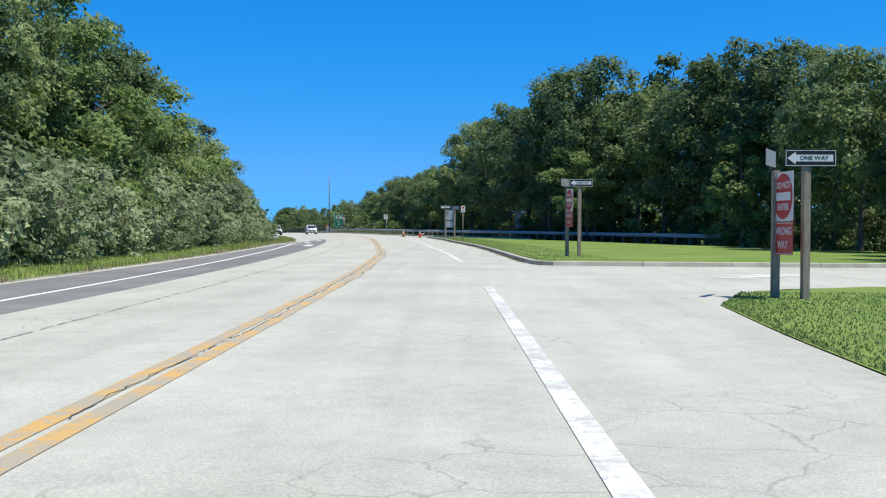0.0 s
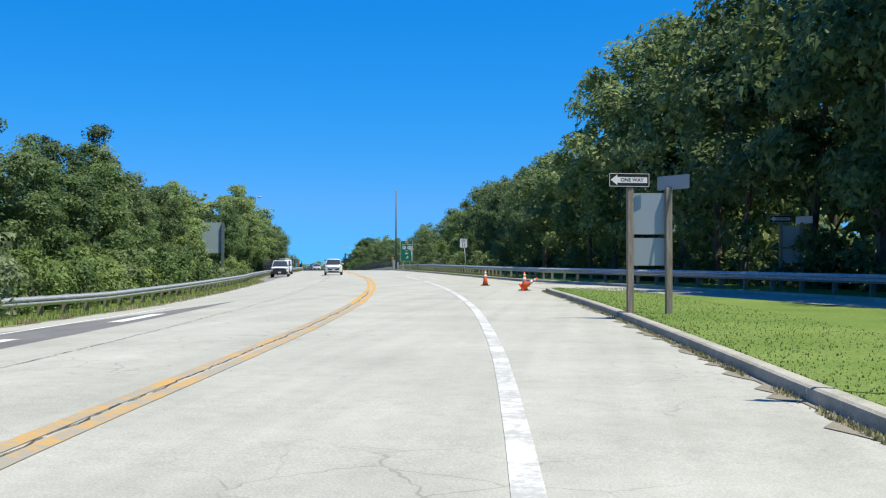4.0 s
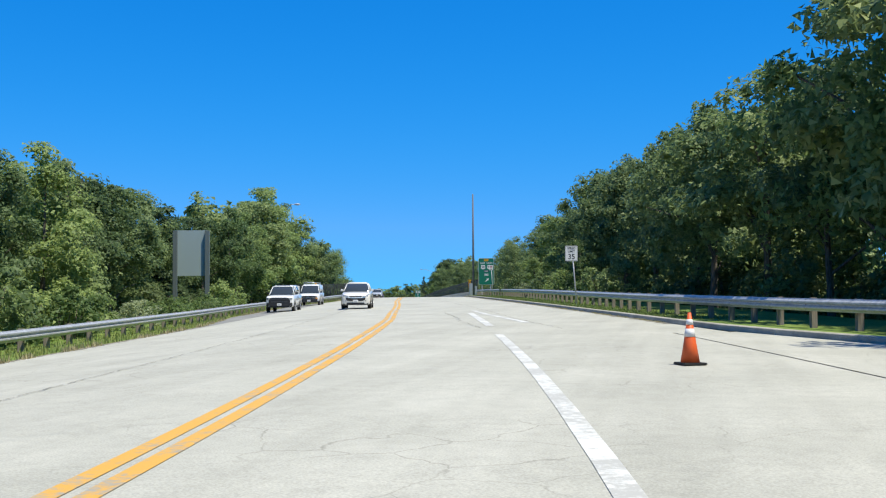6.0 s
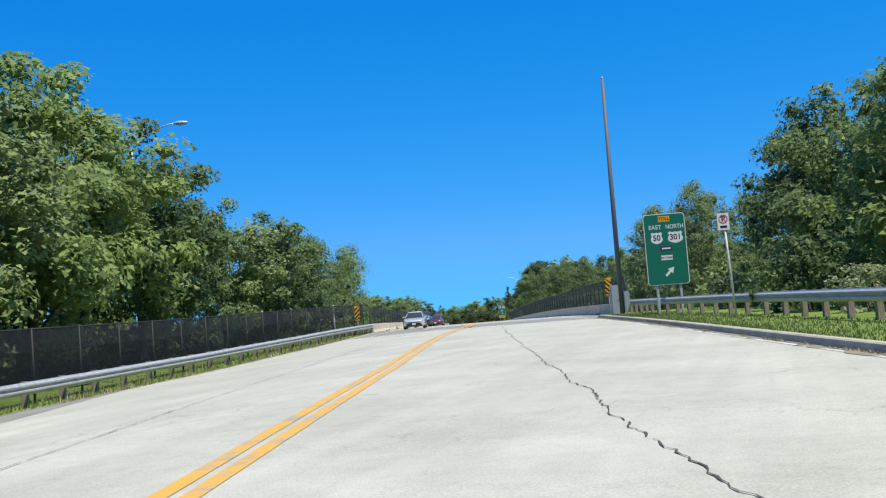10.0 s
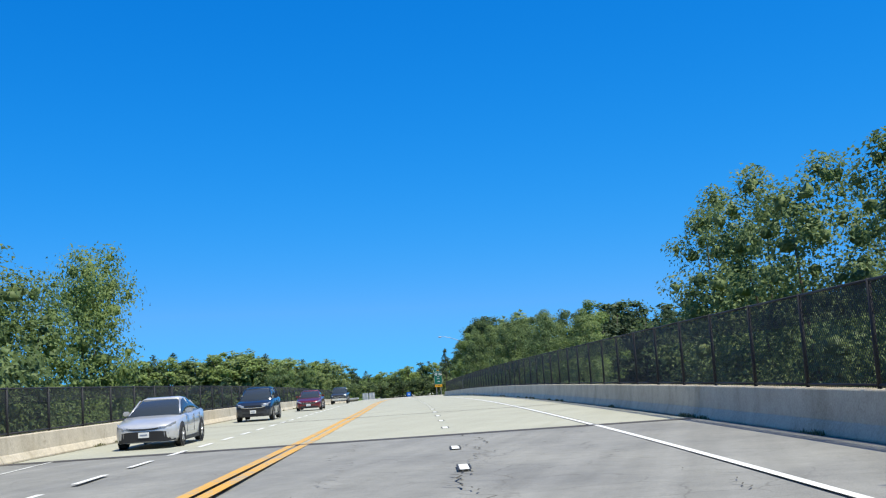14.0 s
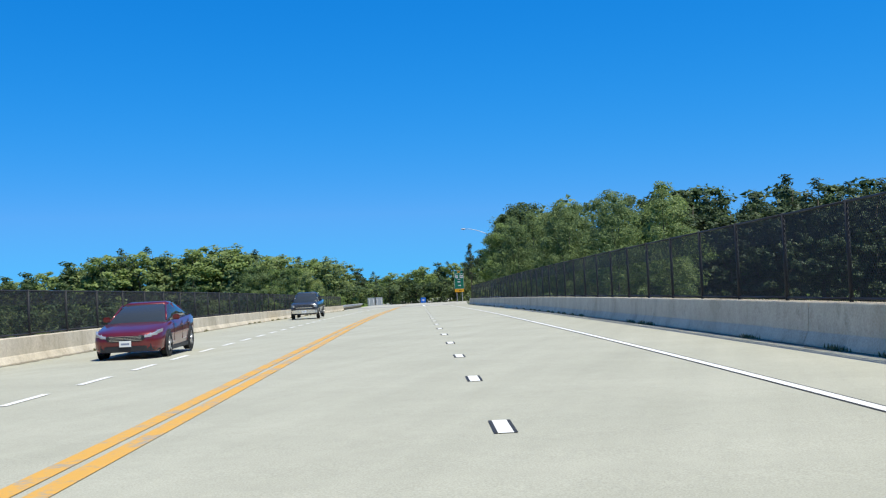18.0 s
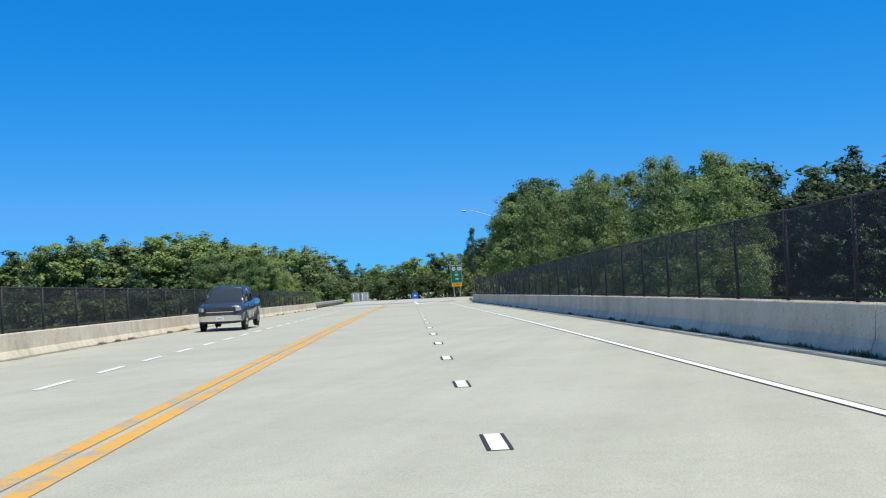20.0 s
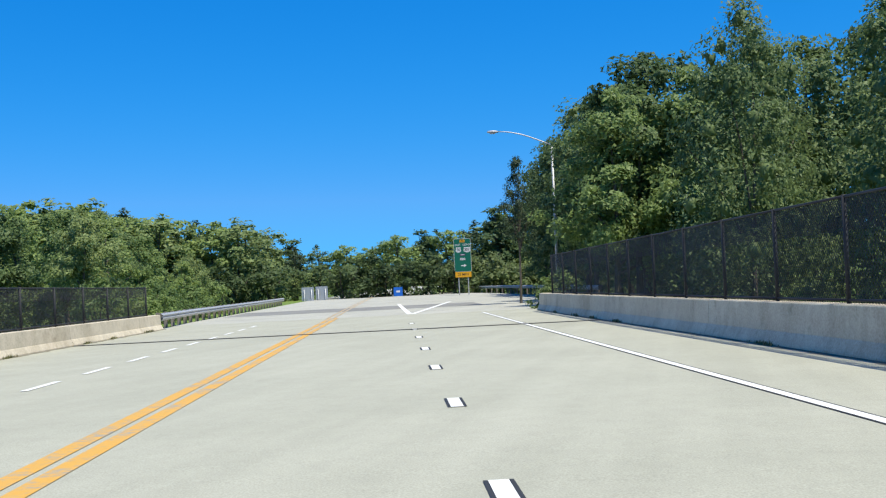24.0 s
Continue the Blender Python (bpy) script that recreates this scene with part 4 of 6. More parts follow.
for s in np.arange(128, 206, 3.4):
    low = 0.62 if 176 < s < 206 else 1.0
    bush(R.choice([2, 2, 0, 3]), s, -11.5 + R.randn() * 0.5, (0.75 + 0.5 * R.rand()) * low)
    bush(2, s + 1.7, -12.3 + R.randn() * 0.4, (0.85 + 0.3 * R.rand()) * low)
bush(2, 208.6, -12.3, 1.12)
for s in np.arange(206, 278, 3.2):
    bush(4, s, -16.5 + R.randn() * 0.3, 1.1 + 0.4 * R.rand())
    bush(4, s + 1.5, -19.5 + R.randn() * 0.3, 1.9 + 0.5 * R.rand())
for s in np.arange(56, 262, 4.2):
    bush(4, s, RIGHT_D(s) + 1.0 + R.randn() * 0.4, 1.2 + 0.5 * R.rand())
for s in np.arange(198, 264, 4.4):
    bush(R.choice([0, 2, 3]), s, 12.2 + R.randn() * 0.5, 0.7 + 0.5 * R.rand())
for s in (434, 437, 441, 446, 452, 459):
    bush(2, s, -9.6 + R.randn() * 0.3, 0.8 + 0.4 * R.rand())
for s in (436, 440, 445, 449):
    bush(2, s, -8.6 + R.randn() * 0.2, 0.55 + 0.2 * R.rand())
bush(3, 433.5, 9.6, 0.55)
bush(2, 435.0, 10.6, 0.8)

# undergrowth that closes the far woods
for d in np.arange(-95, 30, 4.4):
    if -11 < d < -3:
        continue
    p = beyond(512, d)
    ob = empty("shrub", pose(p.x, p.y, float(ground_height(p.x, p.y)[0]) - 0.2, 0, 0, R.rand() * 360), label=BUSH_LABEL[4], category="shrub", group="roadside shrubs")
    ob.scale = (2.6, 2.6, 2.2)
    shared("foliage", BUSH[4], Matrix(), ob)
    shared("stem", STEM, Matrix(), ob)


# the far woods, which nobody could count: crowns and trunks as one stuff each
def woods(name, which, mat, label):
    co, sizes, nums, base = [], [], [], 0
    for cm, tm, m in FAR:
        me = cm if which == "crown" else tm
        if me.materials[0] != mat:
            continue
        n = len(me.vertices)
        v = np.empty(n * 3)
        me.vertices.foreach_get("co", v)
        co.append(v.reshape(-1, 3) @ m[:3, :3].T + m[:3, 3])
        li = np.empty(len(me.loops), dtype=np.int32)
        me.loops.foreach_get("vertex_index", li)
        lt = np.empty(len(me.polygons), dtype=np.int32)
        me.polygons.foreach_get("loop_total", lt)
        nums.append(li + base)
        sizes.append(lt)
        base += n
    co, nums, sizes = np.concatenate(co), np.concatenate(nums), np.concatenate(sizes)
    me = bpy.data.meshes.new(name)
    me.vertices.add(len(co))
    me.vertices.foreach_set("co", co.ravel())
    me.loops.add(len(nums))
    me.loops.foreach_set("vertex_index", nums)
    me.polygons.add(len(sizes))
    me.polygons.foreach_set("loop_start", np.r_[0, np.cumsum(sizes)[:-1]])
    me.polygons.foreach_set("loop_total", sizes)
    me.materials.append(mat)
    me.update(calc_edges=True)
    return tagged(new(name, me), label, "woods", kind="stuff")


woods("broadleaf_woods", "crown", M_LEAF, "dense broadleaf woods behind the roadside trees")
woods("broadleaf_woods", "crown", M_LEAF_DARK, "dark broadleaf woods behind the roadside trees")
woods("broadleaf_woods", "crown", M_LEAF_FRESH, "light green broadleaf woods beyond the bridge")
woods("pine_woods", "crown", M_NEEDLE, "dark pine woods beyond the bridge")
woods("woodland_trunks", "trunk", M_BARK, "grey-brown trunks inside the woods")


# ---- guardrails ----
W_BEAM = [(0, 0.44), (0.015, 0.47), (0.075, 0.51), (0.075, 0.545), (0.02, 0.58), (0.02, 0.60), (0.075, 0.635), (0.075, 0.67), (0.015, 0.71), (0, 0.74),
          (-0.004, 0.74), (0.011, 0.708), (0.071, 0.668), (0.071, 0.637), (0.014, 0.602), (0.014, 0.578), (0.071, 0.543), (0.071, 0.512), (0.011, 0.472), (-0.004, 0.44)]


def guardrail(s0, s1, d, side, post_mat, label, rise=0.1):
    """A W-beam on posts every 1.905 m; side +1: the traffic passes on its left."""
    top = empty("guardrail", label=label, category="guardrail")
    prof = [(-side * x, h + rise) for x, h in W_BEAM]
    sweep("rail", s0, s1, prof, M_GALV, top, step=1.9, offset=d)
    bm = boxed(-0.075, 0.075, -0.075, 0.075, -0.5, 0.76, 0.012)
    me = bpy.data.meshes.new("post")
    bm.to_mesh(me)
    bm.free()
    me.materials.append(post_mat)
    bm = boxed(-0.06, 0.06, -0.07, 0.07, 0.46, 0.72, 0.008)
    blk = bpy.data.meshes.new("blockout")
    bm.to_mesh(blk)
    bm.free()
    blk.materials.append(M_TIMBER)
    s = s0 + 0.4
    while s < s1:
        shared("post", me, stand(s, d(s) + side * 0.20, rise), top)
        shared("blockout", blk, stand(s, d(s) + side * 0.065, rise), top)
        s += 1.905
    return top


guardrail(126, 279, lerp_table((126, -10.0), (136, -9.2), (180, -9.0), (195, -9.6), (226, -9.6), (245, -8.6), (265, -7.4), (279, -6.45)), -1, M_TIMBER, "galvanised steel guardrail on timber posts along the verge", -0.13)
guardrail(98, 269.5, lerp_table((98, 24.2), (111, 20.7), (134, 15.6), (150, 12.4), (160, 10.6), (175, 9.9), (240, 9.8), (256, 8.7), (269.5, 8.75)), 1, M_TIMBER, "galvanised steel guardrail on timber posts behind the grass verge", 0.1)
guardrail(430, 486, lerp_table((430, -6.5), (440, -7.0), (486, -7.4)), -1, M_TIMBER, "galvanised steel guardrail leading off the bridge", -0.1)
guardrail(452, 520, lerp_table((452, 15.5), (475, 16.2), (500, 14.6), (520, 10.0)), 1, M_TIMBER, "galvanised steel guardrail along the exit ramp", 0.0)


# ---- signs ----
def rounded_plate(w, h, t=0.004, r=0.04, seg=5):
    """A flat plate in the xz plane, facing -y, with rounded corners."""
    bm = bmesh.new()
    pts = []
    for cx, cz, a0 in ((w / 2 - r, h / 2 - r, 0), (-w / 2 + r, h / 2 - r, 90), (-w / 2 + r, -h / 2 + r, 180), (w / 2 - r, -h / 2 + r, 270)):
        for k in range(seg + 1):
            a = radians(a0 + 90 * k / seg)
            pts.append((cx + r * math.cos(a), cz + r * math.sin(a)))
    f = bm.faces.new([bm.verts.new((x, 0, z)) for x, z in pts])
    ext = bmesh.ops.extrude_face_region(bm, geom=[f])
    bmesh.ops.translate(bm, vec=(0, -t, 0), verts=[g for g in ext["geom"] if isinstance(g, bmesh.types.BMVert)])
    bmesh.ops.recalc_face_normals(bm, faces=bm.faces)
    return bm


def moved(ob, x=0, y=0, z=0, turn=0.0):
    ob.matrix_basis = pose(x, y, z, 0, 0, turn)
    return ob


def lettering(text, size, mat, parent, x, y, z, wide=1.0, bold=0.0):
    cu = bpy.data.curves.new("lettering", "FONT")
    cu.body, cu.size, cu.align_x, cu.align_y = text, size, "CENTER", "CENTER"
    cu.extrude = 0.001
    cu.offset = bold
    tmp = new("lettering", cu)
    me = bpy.data.meshes.new_from_object(tmp.evaluated_get(bpy.context.evaluated_depsgraph_get()))
    bpy.data.objects.remove(tmp)
    me.materials.clear()
    me.materials.append(mat)
    ob = new("lettering", me)
    ob.parent = parent
    ob.matrix_basis = pose(x, y, z, 90, 0, 0) @ Matrix.Diagonal((wide, 1, 1, 1))
    return ob


def polygon(name, pts, mat, parent, y=-0.006, t=0.002):
    bm = bmesh.new()
    f = bm.faces.new([bm.verts.new((x, y, z)) for x, z in pts])
    ext = bmesh.ops.extrude_face_region(bm, geom=[f])
    bmesh.ops.translate(bm, vec=(0, -t, 0), verts=[g for g in ext["geom"] if isinstance(g, bmesh.types.BMVert)])
    bmesh.ops.recalc_face_normals(bm, faces=bm.faces)
    return part(name, bm, mat, parent)


def disc_pts(r, x=0.0, z=0.0, n=28):
    return [(x + r * math.cos(k * math.tau / n), z + r * math.sin(k * math.tau / n)) for k in range(n)]


def rect_pts(x0, x1, z0, z1):
    return [(x0, z0), (x1, z0), (x1, z1), (x0, z1)]


def shield_pts(x, z, w, h):
    half = [(0, -0.5), (0.22, -0.44), (0.44, -0.30), (0.5, -0.08), (0.42, 0.14), (0.40, 0.24), (0.48, 0.36), (0.36, 0.5), (0.2, 0.42), (0, 0.47)]
    pts = [(x + a * w, z + b * h) for a, b in half]
    return pts + [(x - a * w, z + b * h) for a, b in half[-2:0:-1]]


def one_way(parent, x, y, z, turn=0.0, front=True):
    pl = part("one_way_plate", rounded_plate(0.914, 0.305, r=0.03), M_SBLACK if front else M_ALU, parent, "black one-way plate" if front else "bare back of a one-way plate")
    moved(pl, x, y, z, turn)
    if front:
        arrow = [(-0.42, 0), (-0.27, 0.115), (-0.27, 0.062), (0.40, 0.062), (0.40, -0.062), (-0.27, -0.062), (-0.27, -0.115)]
        polygon("arrow", arrow, M_SWHITE, pl)
        for a in (rect_pts(-0.445, 0.445, 0.132, 0.142), rect_pts(-0.445, 0.445, -0.142, -0.132), rect_pts(-0.447, -0.437, -0.13, 0.13), rect_pts(0.437, 0.447, -0.13, 0.13)):
            polygon("border", a, M_SWHITE, pl)
        lettering("ONE WAY", 0.105, M_SBLACK, pl, 0.06, -0.0095, 0.0, 1.05, 0.002)
    return pl


def do_not_enter(parent, x, y, z, turn):
    pl = part("do_not_enter_plate", rounded_plate(0.9, 0.9, r=0.04), M_SWHITE, parent, "white plate with a red disc")
    moved(pl, x, y, z, turn)
    polygon("disc", disc_pts(0.42), M_SRED, pl)
    polygon("bar", rect_pts(-0.34, 0.34, -0.075, 0.075), M_SWHITE, pl, -0.0085)
    lettering("DO NOT", 0.17, M_SWHITE, pl, 0, -0.0095, 0.2, 1, 0.003)
    lettering("ENTER", 0.17, M_SWHITE, pl, 0, -0.0095, -0.2, 1, 0.003)
    return pl


def wrong_way(parent, x, y, z, turn):
    pl = part("wrong_way_plate", rounded_plate(0.9, 0.6, r=0.04), M_SRED, parent, "red wrong-way plate")
    moved(pl, x, y, z, turn)
    for a in (rect_pts(-0.43, 0.43, 0.275, 0.287), rect_pts(-0.43, 0.43, -0.287, -0.275)):
        polygon("border", a, M_SWHITE, pl)
    lettering("WRONG", 0.2, M_SWHITE, pl, 0, -0.0085, 0.13, 1, 0.003)
    lettering("WAY", 0.2, M_SWHITE, pl, 0, -0.0085, -0.12, 1, 0.003)
    return pl


def timber_post(parent, x, y, h):
    ob = part("post", boxed(-0.07, 0.07, -0.07, 0.07, -0.4, h, 0.012), M_TIMBER, parent, "weathered timber post")
    return moved(ob, x, y, 0)


def wrong_way_group(s, d, top, turn):
    ob = empty("wrong_way_signs", stand(s, d, 0.12), label="one-way, do-not-enter and wrong-way signs on two timber posts in grass", category="road sign")
    timber_post(ob, -0.22, 0.35, top - 0.35)
    timber_post(ob, 0.22, 0.0, top - 0.12)
    one_way(ob, 0.27, -0.085, top - 0.15, -4)
    one_way(ob, -0.30, 0.43, top - 0.12, 62, front=False)
    do_not_enter(ob, -0.20, -0.02, top - 0.85, -turn)
    wrong_way(ob, -0.20, -0.02, top - 1.62, -turn)
    return ob


wrong_way_group(42.6, 8.75, 2.62, 85.0)
wrong_way_group(65.8, 7.9, 3.12, 79.0)


def sign_backs(s, d, turn, label, dark=False):
    ob = empty("road_sign", stand(s, d, 0.12, turn), label=label, category="road sign")
    for x in (-0.42, 0.42):
        timber_post(ob, x, 0, 2.75)
    for z, h in ((2.18, 0.9), (1.35, 0.6)):
        moved(part("plate", rounded_plate(0.9, h, r=0.04), M_ALU, ob, "bare aluminium back of a sign plate"), 0, 0.09, z)
    one_way(ob, -0.45, -0.09, 2.9, 8)
    one_way(ob, 0.5, -0.09, 2.85, -55, front=False)
    return ob


sign_backs(119.9, 6.85, 0, "backs of two sign plates and a one-way sign on timber posts")
sign_backs(140.5, 17.6, -10, "backs of two sign plates on timber posts by the ramp")


def round_post(parent, x, y, h, r=0.035, mat=None, lean=0.0):
    ob = part("post", tube([(x, y, -0.4), (x + lean, y, h)], [r, r], 8), mat or M_GALV, parent)
    return ob


def small_sign(name, s, d, h, w, hh, plate_mat, label, lean=0.0, bars=(), post_mat=None, turn=0.0, base=0.12):
    ob = empty(name, stand(s, d, base, turn), label=label, category="road sign")
    part("post", tube([(0, 0, -0.4), (lean * 0.9, 0, h)], [0.034, 0.034], 8), post_mat or M_GALV, ob)
    pl = moved(part("plate", rounded_plate(w, hh, r=0.035), plate_mat, ob), lean, -0.045, h - hh / 2 + 0.02)
    for x0, x1, z0, z1, m in bars:
        polygon("mark", rect_pts(x0, x1, z0, z1), m, pl)
    return ob, pl


small_sign("parking_sign", 106.2, 6.35, 2.75, 0.32, 0.5, M_SWHITE, "small white roadside sign on a timber post", post_mat=M_TIMBER,
           bars=((-0.09, 0.09, 0.02, 0.18, M_SRED), (-0.1, 0.1, -0.16, -0.1, M_SBLACK)))
small_sign("road_sign", 126, -10.6, 2.55, 0.76, 0.76, M_ALU, "bare back of a square sign beside shrubs")
nop, npl = small_sign("parking_sign", 240, 8.75, 3.1, 0.34, 0.5, M_SWHITE, "small white no-parking sign on a leaning steel post", lean=-0.16)
lettering("P", 0.22, M_SBLACK, npl, 0, -0.0065, 0.07, 1.0, 0.004)
ring = bmesh.new()
for k in range(24):
    a, b = k * math.tau / 24, (k + 1) * math.tau / 24
    ring.faces.new([ring.verts.new((q * math.cos(u), -0.009, 0.07 + q * math.sin(u))) for q, u in ((0.13, a), (0.13, b), (0.105, b), (0.105, a))])
part("red_ring", ring, M_SRED, npl)
polygon("red_bar", [(-0.095, 0.15), (-0.08, 0.165), (0.095, -0.01), (0.08, -0.025)], M_SRED, npl, -0.007)
polygon("mark", rect_pts(-0.1, 0.1, -0.19, -0.12), M_SBLACK, npl)
lim, pl = small_sign("speed_limit_sign", 187.1, 9.15, 3.0, 0.62, 0.77, M_SWHITE, "white speed limit 35 sign on a leaning steel post", lean=-0.28)
for a in (rect_pts(-0.285, 0.285, 0.352, 0.362), rect_pts(-0.285, 0.285, -0.362, -0.352), rect_pts(-0.29, -0.28, -0.35, 0.35), rect_pts(0.28, 0.29, -0.35, 0.35)):
    polygon("border", a, M_SBLACK, pl)
lettering("SPEED", 0.15, M_SBLACK, pl, 0, -0.0075, 0.25, 1, 0.002)
lettering("LIMIT", 0.15, M_SBLACK, pl, 0, -0.0075, 0.1, 1, 0.002)
lettering("35", 0.37, M_SBLACK, pl, 0, -0.0075, -0.17, 1, 0.004)

# back of the large guide sign beside the oncoming lanes
M_SIGNBACK = material("weathered_sign_back", (0.28, 0.34, 0.33), 0.5, 0.1, 0.4)
M_OLDPOST = material("weathered_steel_post", (0.12, 0.145, 0.14), 0.6, 0.3, 0.4)
gb = empty("large_road_sign", stand(207.8, -14.4, 0.55), label="grey back of a large guide sign on steel posts among shrubs", category="road sign")
moved(part("plate", rounded_plate(2.5, 3.15, r=0.12), M_SIGNBACK, gb), 0, 0, 3.6)
for x in (-1.1, 1.1):
    moved(part("post", boxed(-0.14, 0.14, -0.13, 0.13, -1.6, 5.15, 0.01), M_OLDPOST, gb), x, -0.14, 0)


def guide_sign(m, w, h, z0, turn_arrow, low=False):
    """Green toll route sign, its face toward the traffic."""
    ob = empty("guide_sign", m, label="green toll route sign over a yellow speed plate" if low else "green toll route sign with two white route shields", category="road sign")
    for x in (-w * 0.28, w * 0.28):
        moved(part("post", boxed(-0.05, 0.05, -0.07, 0.07, -2.5, z0 + h * 0.9, 0.01), M_GALV, ob), x, 0.11, 0)
    rim = moved(part("border", rounded_plate(w, h, t=0.006, r=0.14), M_SWHITE, ob), 0, 0, z0 + h / 2)
    face = moved(part("face", rounded_plate(w - 0.06, h - 0.06, t=0.005, r=0.12), M_GREEN, ob), 0, -0.008, z0 + h / 2)
    y = -0.008
    k = h / 3.0
    toll = polygon("toll_plate", rect_pts(-0.24 * k, 0.24 * k, 1.16 * k, 1.40 * k), M_SYELLOW, face, y)
    lettering("TOLL", 0.19 * k, M_SBLACK, face, 0, y - 0.005, 1.28 * k, 1.0, 0.003)
    lettering("EAST", 0.25 * k, M_SWHITE, face, -0.4 * k, y, 0.93 * k, 0.95, 0.002)
    lettering("NORTH", 0.25 * k, M_SWHITE, face, 0.42 * k, y, 0.93 * k, 0.85, 0.002)
    for x, t, wd in ((-0.36 * k, "50", 0.5), (0.42 * k, "301", 0.64)):
        polygon("route_shield", shield_pts(x, 0.48 * k, wd * k, 0.5 * k), M_SWHITE, face, y)
        lettering(t, 0.34 * k, M_SBLACK, face, x, y - 0.006, 0.48 * k, 0.95, 0.006)
    polygon("pass_plate", rect_pts(-0.25 * k, 0.25 * k, -0.06 * k, 0.12 * k), M_PURPLE, face, y)
    polygon("pass_mark", rect_pts(-0.18 * k, 0.18 * k, 0.0, 0.06 * k), M_SWHITE, face, y - 0.004)
    polygon("cash_plate", rect_pts(-0.24 * k, 0.24 * k, -0.46 * k, -0.26 * k), M_SWHITE, face, y)
    lettering("NO CASH", 0.13 * k, M_SBLACK, face, 0, y - 0.005, -0.36 * k, 0.85, 0.002)
    pts = [(-0.30, -0.055), (0.02, -0.055), (0.02, -0.17), (0.30, 0.0), (0.02, 0.17), (0.02, 0.055), (-0.30, 0.055)]
    c, s_ = math.cos(radians(turn_arrow)), math.sin(radians(turn_arrow))
    polygon("arrow", [((a * c - b * s_) * k * 0.85 + 0.08 * k, (a * s_ + b * c) * k * 0.85 - 0.95 * k) for a, b in pts], M_SWHITE, face, y)
    if low:
        lp = moved(part("speed_plate", rounded_plate(w * 0.95, 0.55, r=0.06), M_SYELLOW, ob), 0, -0.004, z0 - 0.30)
        lettering("25 MPH", 0.34, M_SBLACK, lp, 0, -0.006, 0, 1.0, 0.004)
    return ob


guide_sign(stand(253.6, 9.0, 0.0), 1.74, 3.0, 1.36, 45)
end = beyond(494.7, 10.05, -3.5)
guide_sign(pose(*end, 0, 0, heading(430)), 1.72, 3.35, 2.5, 0, low=True)


def hazard_marker(s, d, h, flip):
    ob = empty("object_marker", stand(s, d, 0.0), label="yellow and black striped object marker at the bridge end", category="road sign")
    part("post", tube([(0, 0.03, -0.4), (0, 0.03, h)], [0.03, 0.03], 8), M_GALV, ob)
    pl = moved(part("plate", rounded_plate(0.32, 0.95, r=0.02), M_SYELLOW, ob), 0, -0.01, h - 0.45)
    for k in range(-3, 4):
        z = k * 0.27
        pts = [(-0.16, z - flip * 0.16), (0.16, z + flip * 0.16), (0.16, z + flip * 0.16 + 0.13), (-0.16, z - flip * 0.16 + 0.13)]
        pts = [(x, min(0.465, max(-0.465, zz))) for x, zz in pts]
        if max(p[1] for p in pts) - min(p[1] for p in pts) > 0.1:
            polygon("stripe", pts, M_SBLACK, pl)
    return ob


hazard_marker(267.0, 7.9, 2.1, -1)
hazard_marker(276.5, -7.1, 1.85, 1)
small_sign("marker_post", 271.5, -7.9, 2.0, 0.08, 0.25, M_SWHITE, "thin white marker post beside the guardrail", post_mat=M_SWHITE, base=0.0)

# blue sign and the backs of signs far off
bl = empty("service_sign", pose(*beyond(500, 3.4, -5.2), 0, 0, heading(430)), label="small blue service sign far down the road", category="road sign")
part("post", tube([(0, 0.03, -1.0), (0, 0.03, 2.2)], [0.04, 0.04], 8), M_GALV, bl)
pb = moved(part("plate", rounded_plate(0.95, 0.95, r=0.06), M_SBLUE, bl), 0, -0.01, 2.35)
polygon("mark", rect_pts(-0.2, 0.2, -0.08, 0.12), M_SWHITE, pb)
for dx in (0.0, 1.45):
    sb = empty("road_sign", pose(*beyond(506 + dx, -6.9 + dx, -4.6), 0, 0, heading(430) + 8), label="grey back of a guide sign across the road", category="road sign")
    moved(part("plate", rounded_plate(1.35, 1.7, r=0.08), M_ALU, sb), 0.3, 0, 1.7)
    for x in (-0.1, 0.7):
        part("post", tube([(x, -0.08, -1.0), (x, -0.08, 2.3)], [0.05, 0.05], 8), M_GALV, sb)


# ---- poles and lamps ----
pole = empty("utility_pole", stand(264.25, 8.2, 0.0), label="tall grey steel pole with a cabinet behind the guardrail", category="pole")
part("shaft", tube([(0, 0, -0.4), (0, 0, 12.55)], [0.15, 0.085], 12), M_POLE, pole)
part("base_plate", boxed(-0.25, 0.25, -0.25, 0.25, -0.3, 0.04, 0.01), M_GALV, pole)
part("cap", tube([(0, 0, 12.55), (0, 0, 12.64)], [0.09, 0.03], 10), M_GALV, pole)
cab = part("cabinet", boxed(-0.52, -0.13, -0.25, 0.25, 0.1, 1.65, 0.03), M_ALU, pole, "grey equipment cabinet")
part("cabinet_door", boxed(-0.49, -0.16, -0.262, -0.251, 0.16, 1.59, 0.004), M_ALU, cab)
part("latch", boxed(-0.21, -0.18, -0.28, -0.262, 0.8, 0.92), M_SBLACK, cab)
part("cabinet", boxed(0.13, 0.42, -0.2, 0.2, 0.2, 1.3, 0.03), M_ALU, pole, "grey equipment cabinet")


